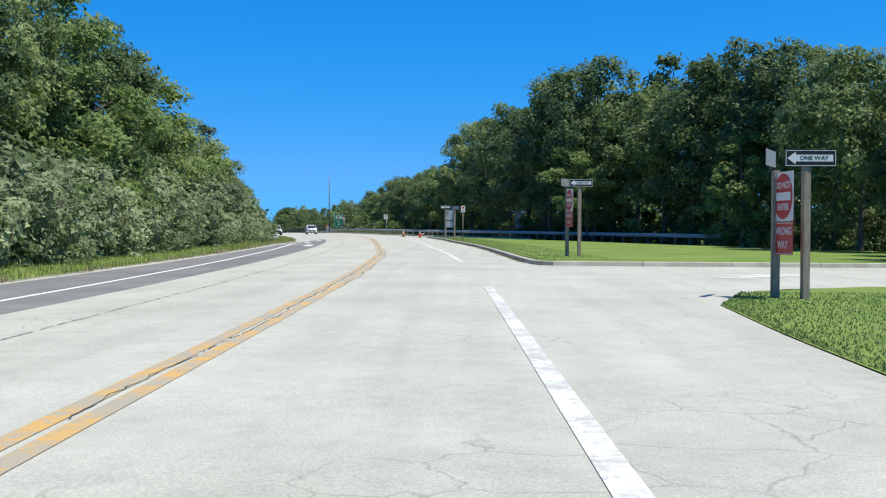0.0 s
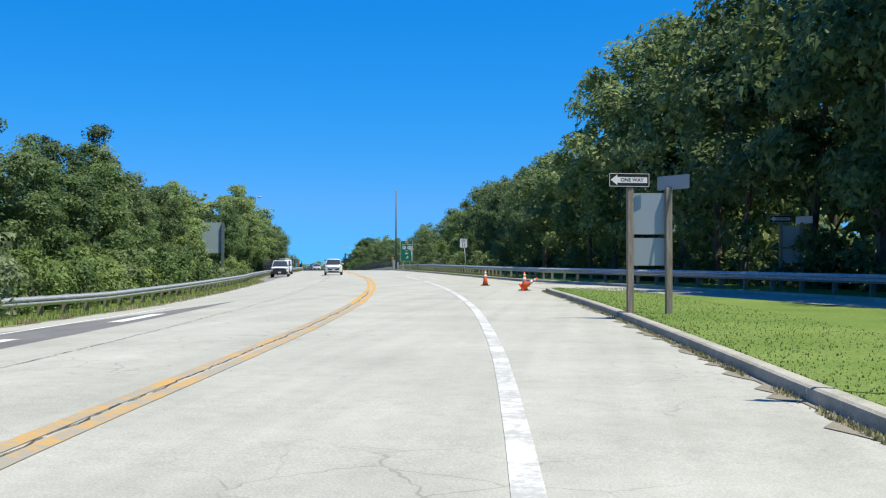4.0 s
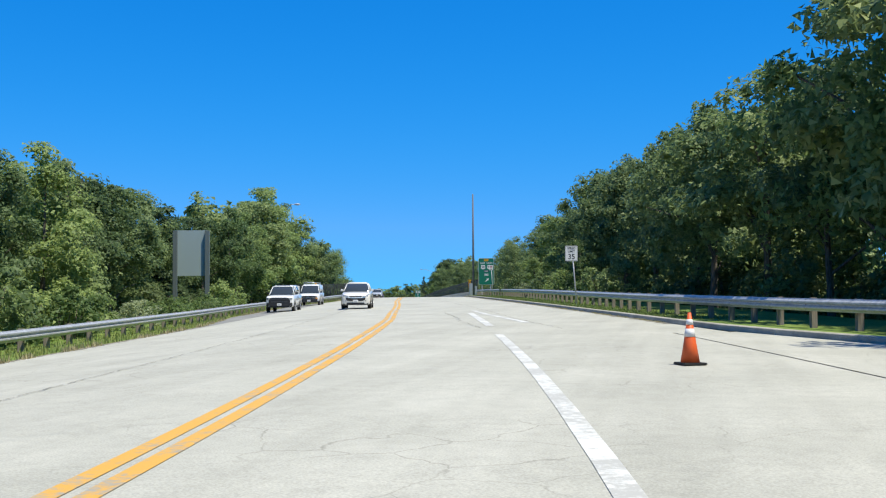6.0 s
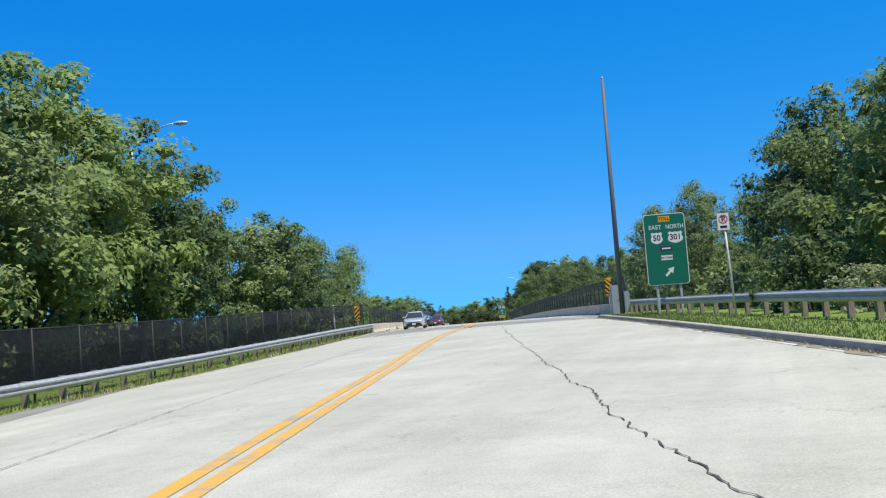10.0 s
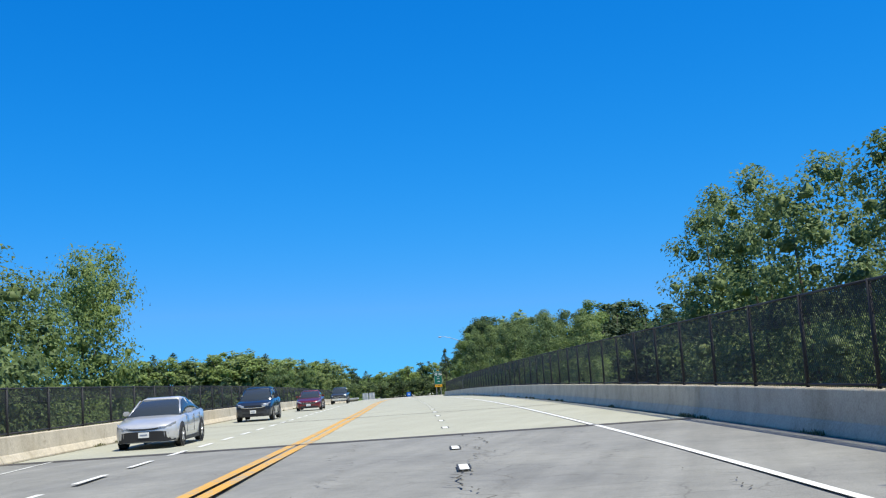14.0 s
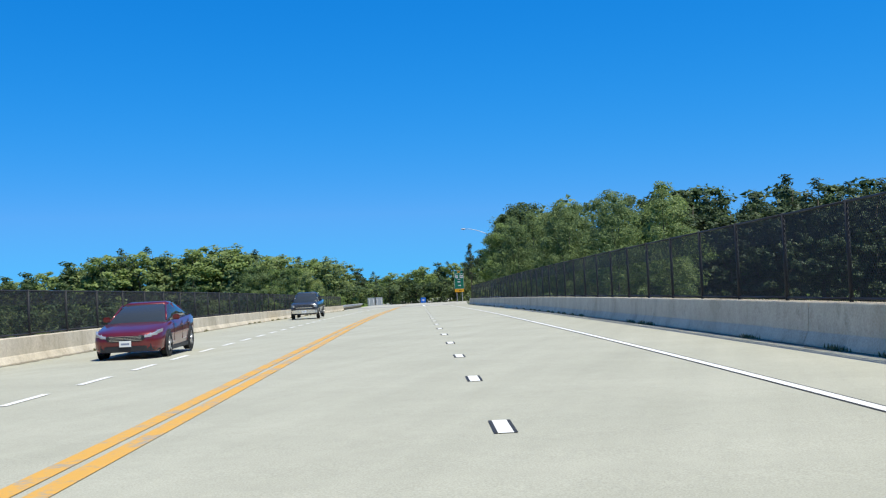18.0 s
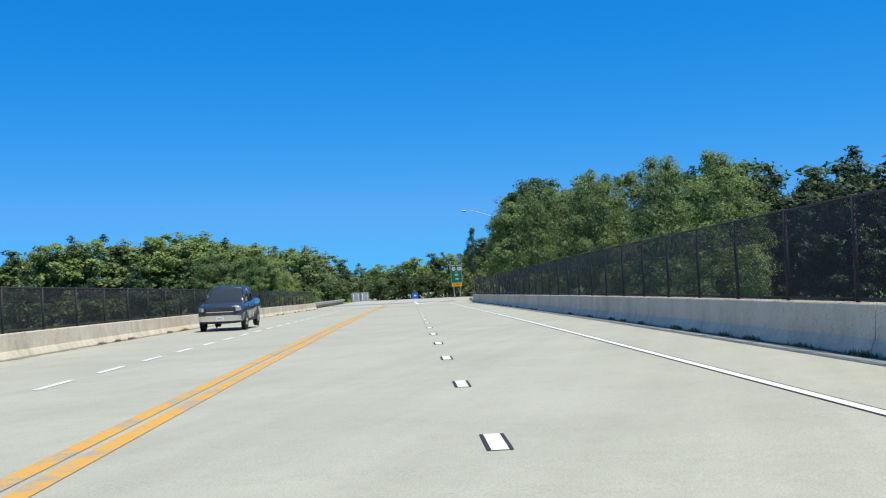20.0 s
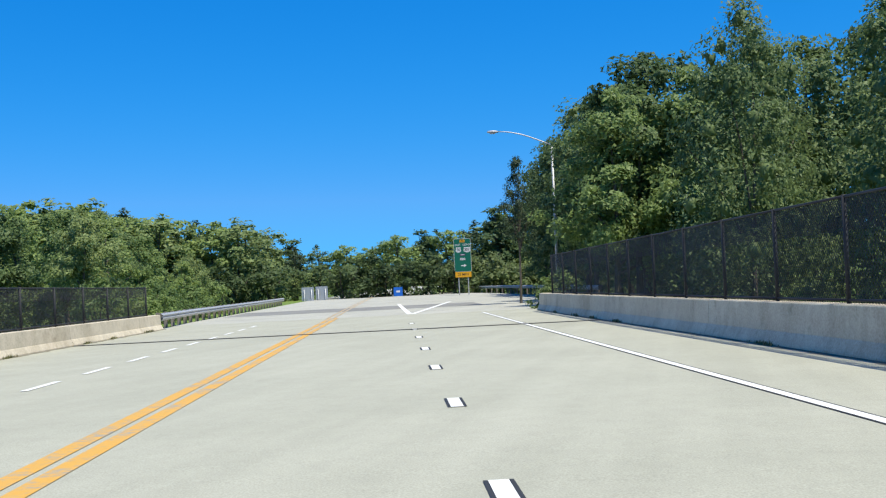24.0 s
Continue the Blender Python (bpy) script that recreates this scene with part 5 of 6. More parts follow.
def street_lamp(m, height, reach, rise):
    ob = empty("street_lamp", m, label="grey cobra-head street lamp on a curved arm above the trees", category="street lamp")
    part("shaft", tube([(0, 0, -0.4), (0, 0, height - rise)], [0.12, 0.07], 10), M_GALV, ob)
    pts = [(reach * u, 0, height - rise + rise * math.sin(u * math.pi / 2)) for u in np.linspace(0, 1, 8)]
    part("arm", tube(pts, [0.045 - 0.015 * u for u in np.linspace(0, 1, 8)], 8), M_GALV, ob)
    bm = bmesh.new()
    bmesh.ops.create_uvsphere(bm, u_segments=12, v_segments=8, radius=0.5, matrix=Matrix.Translation((reach + math.copysign(0.28, reach), 0, height)) @ Matrix.Diagonal((0.75, 0.32, 0.2, 1)))
    head = part("lamp_head", bm, M_GALV, ob)
    part("lens", boxed(reach + math.copysign(0.3, reach) - 0.16, reach + math.copysign(0.3, reach) + 0.16, -0.1, 0.1, height - 0.13, height - 0.07, 0.02), M_SWHITE, head)
    return ob


street_lamp(stand(258.5, -15.2, 0.0), 11.4, 2.2, 1.1)
street_lamp(pose(*beyond(453.5, 13.2, -2.8), 0, 0, heading(430)), 10.9, -3.4, 1.0)


# ---- traffic cones ----
def traffic_cone(m, squashed=False):
    ob = empty("traffic_cone", m, label="battered orange traffic cone knocked against the kerb" if squashed else "orange traffic cone with white collars on the road", category="traffic cone", group="cones by the kerb")
    part("base", boxed(-0.19, 0.19, -0.19, 0.19, 0.0, 0.035, 0.012), M_RUBBER if not squashed else M_ORANGE, ob)
    r = lambda z: 0.145 - 0.155 * z
    part("body", tube([(0, 0, 0.035), (0, 0, 0.3), (0, 0, 0.78)], [r(0), r(0.3), r(0.78)], 18), M_ORANGE, ob)
    for a, b in ((0.42, 0.54), (0.60, 0.68)):
        part("collar", tube([(0, 0, a), (0, 0, b)], [r(a) + 0.004, r(b) + 0.004], 18), M_SWHITE, ob, "white reflective collar")
    return ob


traffic_cone(stand(149.9, 5.75, 0.006, 15))
traffic_cone(stand(140.6, 6.3, 0.13) @ pose(0, 0, 0, 58, 0, 70), True)
traffic_cone(stand(141.3, 6.5, 0.006, 35))


# ---- vehicles ----
def car_paint(name, col, metal=0.35, rough=0.28):
    m = material(name, col, rough, metal, 0.5)
    m.node_tree.nodes["Principled BSDF"].inputs["Coat Weight"].default_value = 0.8
    m.node_tree.nodes["Principled BSDF"].inputs["Coat Roughness"].default_value = 0.08
    base_from(m, ramp(m, noise_tex(m, 3, 3), [(0.3, tuple(c * 0.92 for c in col)), (0.7, tuple(min(1, c * 1.05) for c in col))]))
    return m


P_WHITE = car_paint("white_car_paint", (0.74, 0.74, 0.73), 0.0)
P_PEARL = car_paint("pearl_car_paint", (0.68, 0.665, 0.62), 0.05)
P_SILVER = car_paint("silver_car_paint", (0.52, 0.525, 0.53), 0.3)
P_NAVY = car_paint("dark_blue_car_paint", (0.02, 0.028, 0.045), 0.3)
P_RED = car_paint("dark_red_car_paint", (0.15, 0.014, 0.018), 0.4)
P_SLATE = car_paint("slate_car_paint", (0.05, 0.06, 0.075), 0.4)
M_GLASS = material("tinted_glass", (0.035, 0.042, 0.045), 0.06, 0.0, 0.7)
M_TRIM = material("black_plastic_trim", (0.02, 0.02, 0.022), 0.5)
M_CHROME = material("chrome", (0.75, 0.75, 0.76), 0.15, 1.0)
M_LAMP = material("headlamp_lens", (0.42, 0.44, 0.46), 0.1, 0.5, 0.6)
M_AMBER = material("amber_lens", (0.85, 0.33, 0.03), 0.15)
M_TAIL = material("tail_lens", (0.35, 0.02, 0.02), 0.15)
M_RIM = material("alloy_wheel", (0.50, 0.50, 0.51), 0.3, 0.8)
M_PLATE_BAR = material("plate_writing", (0.22, 0.25, 0.32), 0.5)
M_PLATE = material("number_plate", (0.72, 0.72, 0.70), 0.5)


def loft(rings, smooth=True, caps=True):
    bm = bmesh.new()
    vr = [[bm.verts.new(p) for p in r] for r in rings]
    n = len(rings[0])
    for a, b in zip(vr, vr[1:]):
        for k in range(n):
            bm.faces.new((a[k], a[(k + 1) % n], b[(k + 1) % n], b[k]))
    if caps:
        bm.faces.new(vr[0][::-1])
        bm.faces.new(vr[-1])
    bmesh.ops.recalc_face_normals(bm, faces=bm.faces)
    for f in bm.faces:
        f.smooth = smooth
    return bm


TRUE_SIZE = []


def wheel(parent, x, y, r, side, rim=None):
    w = part("wheel", tube([(0, 0, 0), (0.08, 0, 0)], [0.03, 0.03], 6), M_TRIM, parent)
    w.matrix_basis = pose(x, y, r)
    bm = bmesh.new()
    prof = [(0.11, r * 0.64), (0.115, r * 0.9), (0.09, r), (-0.09, r), (-0.115, r * 0.9), (-0.11, r * 0.64)]
    n = 22
    vr = [[bm.verts.new((px, pr * math.cos(k * math.tau / n), pr * math.sin(k * math.tau / n))) for px, pr in prof] for k in range(n)]
    for k in range(n):
        a, b = vr[k], vr[(k + 1) % n]
        for j in range(len(prof) - 1):
            f = bm.faces.new((a[j], a[j + 1], b[j + 1], b[j]))
            f.smooth = True
    bmesh.ops.recalc_face_normals(bm, faces=bm.faces)
    part("tyre", bm, M_RUBBER, w)
    bm = bmesh.new()
    bmesh.ops.create_cone(bm, cap_ends=True, segments=20, radius1=r * 0.63, radius2=r * 0.63, depth=0.03, matrix=Matrix.Translation((side * 0.06, 0, 0)) @ Matrix.Rotation(math.pi / 2, 4, "Y"))
    part("rim_bowl", bm, M_TRIM, w)
    bm = bmesh.new()
    for k in range(5):
        box_into(bm, side * 0.095 - 0.012, side * 0.095 + 0.012, -0.045, 0.045, 0.03, r * 0.62, 0.0, Matrix.Rotation(k * math.tau / 5, 4, "X"))
    bmesh.ops.create_cone(bm, cap_ends=True, segments=14, radius1=0.07, radius2=0.06, depth=0.03, matrix=Matrix.Translation((side * 0.1, 0, 0)) @ Matrix.Rotation(math.pi / 2, 4, "Y"))
    part("rim", bm, rim or M_RIM, w)
    return w


def vehicle(name, m, label, category, paint_mat, L, W, body, cabin, wheels, r, details):
    """body: (y, low, belt, half width) from the nose (y = 0) back; cabin: (y, height, half width at top) over the belt.
    The nose points to -y of the pose m."""
    ob = empty(name, m, label=label, category=category, group="traffic")
    TRUE_SIZE.append(ob)
    rings = []
    for y, lo, hi, w in body:
        mid = lo + (hi - lo) * 0.55
        rings.append([(-w * 0.90, y, lo), (-w * 0.985, y, lo + 0.10), (-w, y, mid), (-w * 0.985, y, hi - 0.08), (-w * 0.90, y, hi), (-w * 0.45, y, hi + 0.025),
                      (w * 0.45, y, hi + 0.025), (w * 0.90, y, hi), (w * 0.985, y, hi - 0.08), (w, y, mid), (w * 0.985, y, lo + 0.10), (w * 0.90, y, lo)])
    bd = part("body", loft(rings), paint_mat, ob)
    # glasshouse: base at the belt, inset
    ys = [c[0] for c in cabin]
    belt_at = lambda y: float(np.interp(y, [b[0] for b in body], [b[2] for b in body]))
    wide_at = lambda y: float(np.interp(y, [b[0] for b in body], [b[3] for b in body]))
    rings = []
    for y, z, w in cabin:
        b = belt_at(y)
        wb = wide_at(y) * 0.90
        wt = w if z > b + 0.05 else wb
        zz = max(z, b + 0.02)
        rings.append([(-wb, y, b - 0.03), (-(wb * 0.45 + wt * 0.55), y, b + (zz - b) * 0.6), (-wt, y, zz - 0.03), (-wt * 0.85, y, zz + 0.01), (wt * 0.85, y, zz + 0.01), (wt, y, zz - 0.03),
                      ((wb * 0.45 + wt * 0.55), y, b + (zz - b) * 0.6), (wb, y, b - 0.03)])
    part("glasshouse", loft(rings, True), M_GLASS, ob, "dark tinted glass")
    top_c = [c for c in cabin if c[1] > max(k[1] for k in cabin) - 0.16]
    rr = []
    for y, z, w in top_c:
        rr.append([(-w - 0.012, y, z - 0.09), (-w - 0.008, y, z - 0.02), (-w * 0.85, y, z + 0.024), (w * 0.85, y, z + 0.024), (w + 0.008, y, z - 0.02), (w + 0.012, y, z - 0.09)])
    part("roof", loft(rr), paint_mat, ob)
    for i, j in details.get("pillars", ()):
        (y0, z0, w0), (y1, z1, w1) = i, j
        for sx in (-1, 1):
            part("pillar", tube([(sx * w0, y0, z0), (sx * w1, y1, z1)], [0.032, 0.026], 6), paint_mat, ob)
    for y in wheels:
        for sx in (-1, 1):
            wx = wide_at(y)
            # no opening is cut: a flat black disc paints the shade of the wheel well
            bm = bmesh.new()
            bmesh.ops.create_cone(bm, cap_ends=True, segments=24, radius1=r * 1.16, radius2=r * 1.16, depth=0.02, matrix=Matrix.Translation((sx * (wx - 0.004), y, r + 0.01)) @ Matrix.Rotation(math.pi / 2, 4, "Y"))
            part("wheel_well_shade", bm, M_TRIM, ob, "flat black disc painted as the shade of the wheel opening")
            wheel(ob, sx * (wx - 0.085), y, r, sx, details.get("rim"))
    w0 = body[1][3]
    nose = body[:4]

    def nose_y(x, z):
        across = float(np.interp(abs(x), [k[3] * 0.97 for k in nose], [k[0] for k in nose]))
        rise = float(np.interp(z, [nose[0][2] + 0.02] + [k[2] for k in nose[1:]], [0.0] + [k[0] for k in nose[1:]]))
        return max(across, rise)

    for pname, pmat, plabel, mode, cols, proud in details["front"]:
        sides = (1,) if mode == "mid" else (-1, 1)
        for sx in sides:
            full = [(-x, a, b) for x, a, b in cols[:0:-1]] + list(cols) if mode == "mid" else [(sx * x, a, b) for x, a, b in cols]
            bm = bmesh.new()
            grid = [[[bm.verts.new((x, nose_y(x, a + (b - a) * k / 3) - q, a + (b - a) * k / 3)) for k in range(4)] for x, a, b in full] for q in (proud, -0.05)]
            n = len(full)
            for g in grid:
                for i in range(n - 1):
                    for k in range(3):
                        bm.faces.new((g[i][k], g[i + 1][k], g[i + 1][k + 1], g[i][k + 1]))
            for i in range(n - 1):
                for k in (0, 3):
                    bm.faces.new((grid[0][i][k], grid[0][i + 1][k], grid[1][i + 1][k], grid[1][i][k]))
            for k in range(3):
                for i in (0, n - 1):
                    bm.faces.new((grid[0][i][k], grid[0][i][k + 1], grid[1][i][k + 1], grid[1][i][k]))
            bmesh.ops.recalc_face_normals(bm, faces=bm.faces)
            part(pname, bm, pmat, ob, plabel)
    for sx in (-1, 1):
        yb, zb = details["mirror"]
        mx = wide_at(yb) * 0.93 + 0.10
        part("mirror", boxed(sx * mx - 0.10, sx * mx + 0.10, yb - 0.05, yb + 0.07, zb, zb + 0.15, 0.03), details.get("mirror_mat", paint_mat), ob)
        for yh in details.get("handles", ()):
            part("door_handle", boxed(sx * (wide_at(yh) + 0.006) - 0.012, sx * (wide_at(yh) + 0.006) + 0.012, yh - 0.1, yh + 0.1, belt_at(yh) - 0.17, belt_at(yh) - 0.14), details.get("handle_mat", paint_mat), ob)
        for yd in details.get("seams", ()):
            part("door_seam", boxed(sx * (wide_at(yd) - 0.004) - 0.006, sx * (wide_at(yd) - 0.004) + 0.006, yd - 0.006, yd + 0.006, 0.38, belt_at(yd) - 0.06), M_TRIM, ob)
        part("rear_light", boxed(sx * w0 * 0.86 - 0.08, sx * w0 * 0.86 + 0.08, L - 0.14, L + 0.005, belt_at(L) - 0.35, belt_at(L) - 0.12, 0.02), M_TAIL, ob)
        y0, y1 = wheels[0] + r * 1.2, wheels[1] - r * 1.2
        part("side_sill", boxed(sx * (wide_at(2.5) - 0.05) - 0.05, sx * (wide_at(2.5) - 0.05) + 0.05, y0, y1, body[4][1] - 0.02, body[4][1] + 0.11, 0.02), details.get("sill_mat", M_TRIM), ob)
    if "plate" in details:
        z, out = details["plate"], max([0.0] + [q for *_, q in details["front"]])
        pt = part("number_plate", boxed(-0.155, 0.155, -out - 0.023, -out, z - 0.078, z + 0.078, 0.004), M_PLATE, ob)
        part("plate_bar", boxed(-0.11, 0.11, -out - 0.027, -out - 0.024, z - 0.022, z + 0.022), M_PLATE_BAR, pt)
    part("windscreen_wiper", tube([(-0.45, details["wiper"][0], details["wiper"][1]), (0.1, details["wiper"][0] + 0.03, details["wiper"][1] + 0.02)], [0.012, 0.012], 5), M_TRIM, ob)
    return ob


def sedan(m, label, paint_mat, rim=None, sharp=False):
    if sharp:
        # wide black lower mouth, slit lamps
        kind_front = [("grille", M_TRIM, "wide black lower grille", "mid", [(0, 0.23, 0.52), (0.4, 0.22, 0.52), (0.62, 0.21, 0.50), (0.74, 0.21, 0.44), (0.85, 0.22, 0.34)], 0.014),
                      ("upper_grille", M_TRIM, "", "mid", [(0, 0.55, 0.60), (0.3, 0.56, 0.61), (0.5, 0.60, 0.635)], 0.010),
                      ("headlight", M_LAMP, "slit headlight", "pair", [(0.42, 0.595, 0.635), (0.6, 0.60, 0.68), (0.78, 0.63, 0.73), (0.86, 0.67, 0.76)], 0.012),
                      ("side_intake", M_TRIM, "", "pair", [(0.70, 0.42, 0.46), (0.80, 0.36, 0.54), (0.86, 0.40, 0.52)], 0.012)]
    else:
        kind_front = [("grille", M_TRIM, "barred grille", "mid", [(0, 0.47, 0.64), (0.36, 0.47, 0.64), (0.46, 0.50, 0.63), (0.5, 0.55, 0.61)], 0.012)]
        kind_front += [("grille_bar", M_CHROME, "", "mid", [(0, 0.49 + k * 0.04, 0.498 + k * 0.04), (0.42, 0.50 + k * 0.036, 0.508 + k * 0.036)], 0.02) for k in range(4)]
        kind_front += [("headlight", M_LAMP, "clear headlight", "pair", [(0.50, 0.57, 0.63), (0.64, 0.58, 0.70), (0.80, 0.62, 0.75), (0.88, 0.66, 0.77)], 0.012),
                       ("lower_intake", M_TRIM, "", "mid", [(0, 0.21, 0.36), (0.5, 0.21, 0.36), (0.66, 0.22, 0.33), (0.84, 0.22, 0.28)], 0.012),
                       ("fog_lamp", M_TRIM, "dark fog lamp recess", "pair", [(0.64, 0.30, 0.40), (0.74, 0.29, 0.41), (0.82, 0.33, 0.39)], 0.012)]
    body = [(0.0, 0.24, 0.60, 0.60), (0.05, 0.22, 0.66, 0.72), (0.16, 0.20, 0.71, 0.83), (0.42, 0.18, 0.77, 0.90), (0.8, 0.17, 0.84, 0.92), (1.3, 0.17, 0.92, 0.925), (2.6, 0.17, 0.95, 0.925), (3.7, 0.18, 0.98, 0.92), (4.4, 0.22, 1.02, 0.88), (4.78, 0.30, 1.0, 0.80), (4.86, 0.36, 0.9, 0.72)]
    cabin = [(1.25, 0.93, 0.78), (1.75, 1.22, 0.66), (2.15, 1.40, 0.60), (2.6, 1.445, 0.59), (3.2, 1.41, 0.58), (3.75, 1.26, 0.60), (4.35, 1.02, 0.68)]
    return vehicle("sedan", m, label, "car", paint_mat, 4.86, 1.84, body, cabin, (0.95, 3.76), 0.335,
                   dict(front=kind_front, mirror=(1.75, 0.95), plate=0.42, handles=(2.55, 3.35), seams=(1.62, 2.65, 3.5), rim=rim, wiper=(1.35, 0.97),
                        pillars=(((1.35, 0.95, 0.77), (2.1, 1.385, 0.605)), ((2.72, 0.95, 0.80), (2.74, 1.40, 0.60)), ((4.2, 1.0, 0.70), (3.62, 1.30, 0.585)))))


def suv(m, label, paint_mat, rim=None):
    body = [(0.0, 0.30, 0.80, 0.72), (0.10, 0.26, 0.92, 0.86), (0.4, 0.24, 1.0, 0.92), (1.0, 0.23, 1.06, 0.93), (1.5, 0.23, 1.10, 0.935), (3.0, 0.23, 1.12, 0.935), (4.1, 0.26, 1.16, 0.92), (4.55, 0.32, 1.15, 0.86), (4.68, 0.40, 1.05, 0.80)]
    cabin = [(1.15, 1.10, 0.80), (1.6, 1.40, 0.70), (1.95, 1.63, 0.64), (2.6, 1.70, 0.63), (3.4, 1.69, 0.62), (4.0, 1.62, 0.62), (4.55, 1.18, 0.74)]
    return vehicle("suv", m, label, "car", paint_mat, 4.68, 1.87, body, cabin, (0.92, 3.62), 0.36,
                   dict(front=[("grille", M_TRIM, "black grille", "mid", [(0, 0.50, 0.70), (0.35, 0.50, 0.70), (0.55, 0.54, 0.72), (0.62, 0.62, 0.72)], 0.012),
                              ("grille_bar", M_CHROME, "", "mid", [(0, 0.68, 0.71), (0.4, 0.69, 0.72), (0.6, 0.73, 0.755)], 0.02),
                              ("upper_grille", M_TRIM, "", "mid", [(0, 0.76, 0.82), (0.3, 0.76, 0.82), (0.42, 0.79, 0.83)], 0.01),
                              ("headlight", M_LAMP, "clear headlight", "pair", [(0.46, 0.74, 0.82), (0.62, 0.74, 0.87), (0.78, 0.76, 0.92), (0.87, 0.80, 0.96)], 0.012),
                              ("fog_lamp", M_TRIM, "black fog lamp recess", "pair", [(0.60, 0.50, 0.52), (0.74, 0.46, 0.60), (0.82, 0.54, 0.66)], 0.012),
                              ("lower_intake", M_TRIM, "", "mid", [(0, 0.25, 0.40), (0.5, 0.25, 0.40), (0.78, 0.26, 0.36), (0.88, 0.26, 0.34)], 0.014)], mirror=(1.65, 1.12), plate=0.50, handles=(2.45, 3.25), seams=(1.55, 2.6, 3.5), rim=rim, wiper=(1.25, 1.14),
                        pillars=(((1.25, 1.12, 0.82), (1.92, 1.62, 0.66)), ((2.62, 1.12, 0.85), (2.62, 1.66, 0.66)), ((3.55, 1.14, 0.85), (3.6, 1.64, 0.65)), ((4.4, 1.16, 0.80), (4.05, 1.6, 0.66)))))


def pickup(m, label, paint_mat, cap=False):
    body = [(0.0, 0.42, 1.02, 0.84), (0.08, 0.38, 1.12, 0.96), (0.5, 0.36, 1.18, 1.0), (1.3, 0.36, 1.22, 1.01), (3.4, 0.36, 1.24, 1.01), (3.7, 0.38, 1.28, 1.0), (5.6, 0.42, 1.30, 1.0), (5.78, 0.46, 1.28, 0.97)]
    cabin = [(1.35, 1.22, 0.86), (1.75, 1.58, 0.76), (2.05, 1.86, 0.70), (2.7, 1.93, 0.70), (3.3, 1.92, 0.70), (3.62, 1.80, 0.72), (3.72, 1.30, 0.80)]
    if cap:
        cabin = cabin[:-2] + [(3.6, 1.90, 0.74), (4.5, 1.95, 0.76), (5.45, 1.92, 0.76), (5.74, 1.32, 0.82)]
    ob = vehicle("pickup_truck", m, label, "pickup truck", paint_mat, 5.78, 2.03, body, cabin, (1.0, 4.62), 0.40,
                 dict(front=[("grille", M_TRIM, "black grille", "mid", [(0, 0.66, 1.06), (0.45, 0.66, 1.06), (0.62, 0.66, 1.05), (0.7, 0.68, 1.0), (0.88, 0.66, 0.86), (0.95, 0.66, 0.84)], 0.02),
                            ("bumper", M_TRIM if cap else M_CHROME, "black steel bumper guard" if cap else "chrome bumper", "mid", [(0, 0.44, 0.70), (0.5, 0.44, 0.70), (0.8, 0.45, 0.68), (0.93, 0.46, 0.66)], 0.05),
                            ("headlight", M_LAMP, "clear headlight", "pair", [(0.70, 0.88, 1.03), (0.8, 0.88, 1.05), (0.93, 0.90, 1.06)], 0.026),
                            ("grille_bar", M_TRIM if cap else M_CHROME, "", "mid", [(0, 0.83, 0.87), (0.6, 0.83, 0.87)], 0.035),
                            ("lower_intake", M_TRIM, "", "mid", [(0, 0.34, 0.45), (0.6, 0.34, 0.45), (0.88, 0.36, 0.45)], 0.02)]
                 + [("grille_slat", M_POLE, "", "mid", [(0, z, z + 0.018), (0.6, z, z + 0.018)], 0.032) for z in (0.73, 0.78, 0.92, 0.97, 1.02)], mirror=(1.85, 1.28), mirror_mat=M_TRIM, handle_mat=M_TRIM, plate=0.56, handles=(2.6, 3.35), seams=(1.75, 2.75, 3.55), wiper=(1.42, 1.26),
                      pillars=(((1.42, 1.24, 0.90), (2.05, 1.86, 0.72)), ((2.75, 1.24, 0.93), (2.75, 1.9, 0.73)), ((3.66, 1.28, 0.92), (3.55, 1.88, 0.75)))))
    if cap:
        for sx in (-1, 1):
            part("cap_side", boxed(sx * 0.86 - 0.03, sx * 0.86 + 0.03, 3.75, 5.6, 1.30, 1.50, 0.02), paint_mat, ob)
            part("cap_pillar", boxed(sx * 0.80 - 0.06, sx * 0.80 + 0.06, 5.3, 5.55, 1.45, 1.9, 0.02), paint_mat, ob)
        part("light_bar", boxed(-0.5, 0.5, 2.3, 2.6, 1.95, 2.0, 0.02), M_TRIM, ob, "low dark light bar")
    else:
        part("bed_floor", boxed(-0.8, 0.8, 3.85, 5.6, 1.30, 1.318), M_TRIM, ob)
    return ob


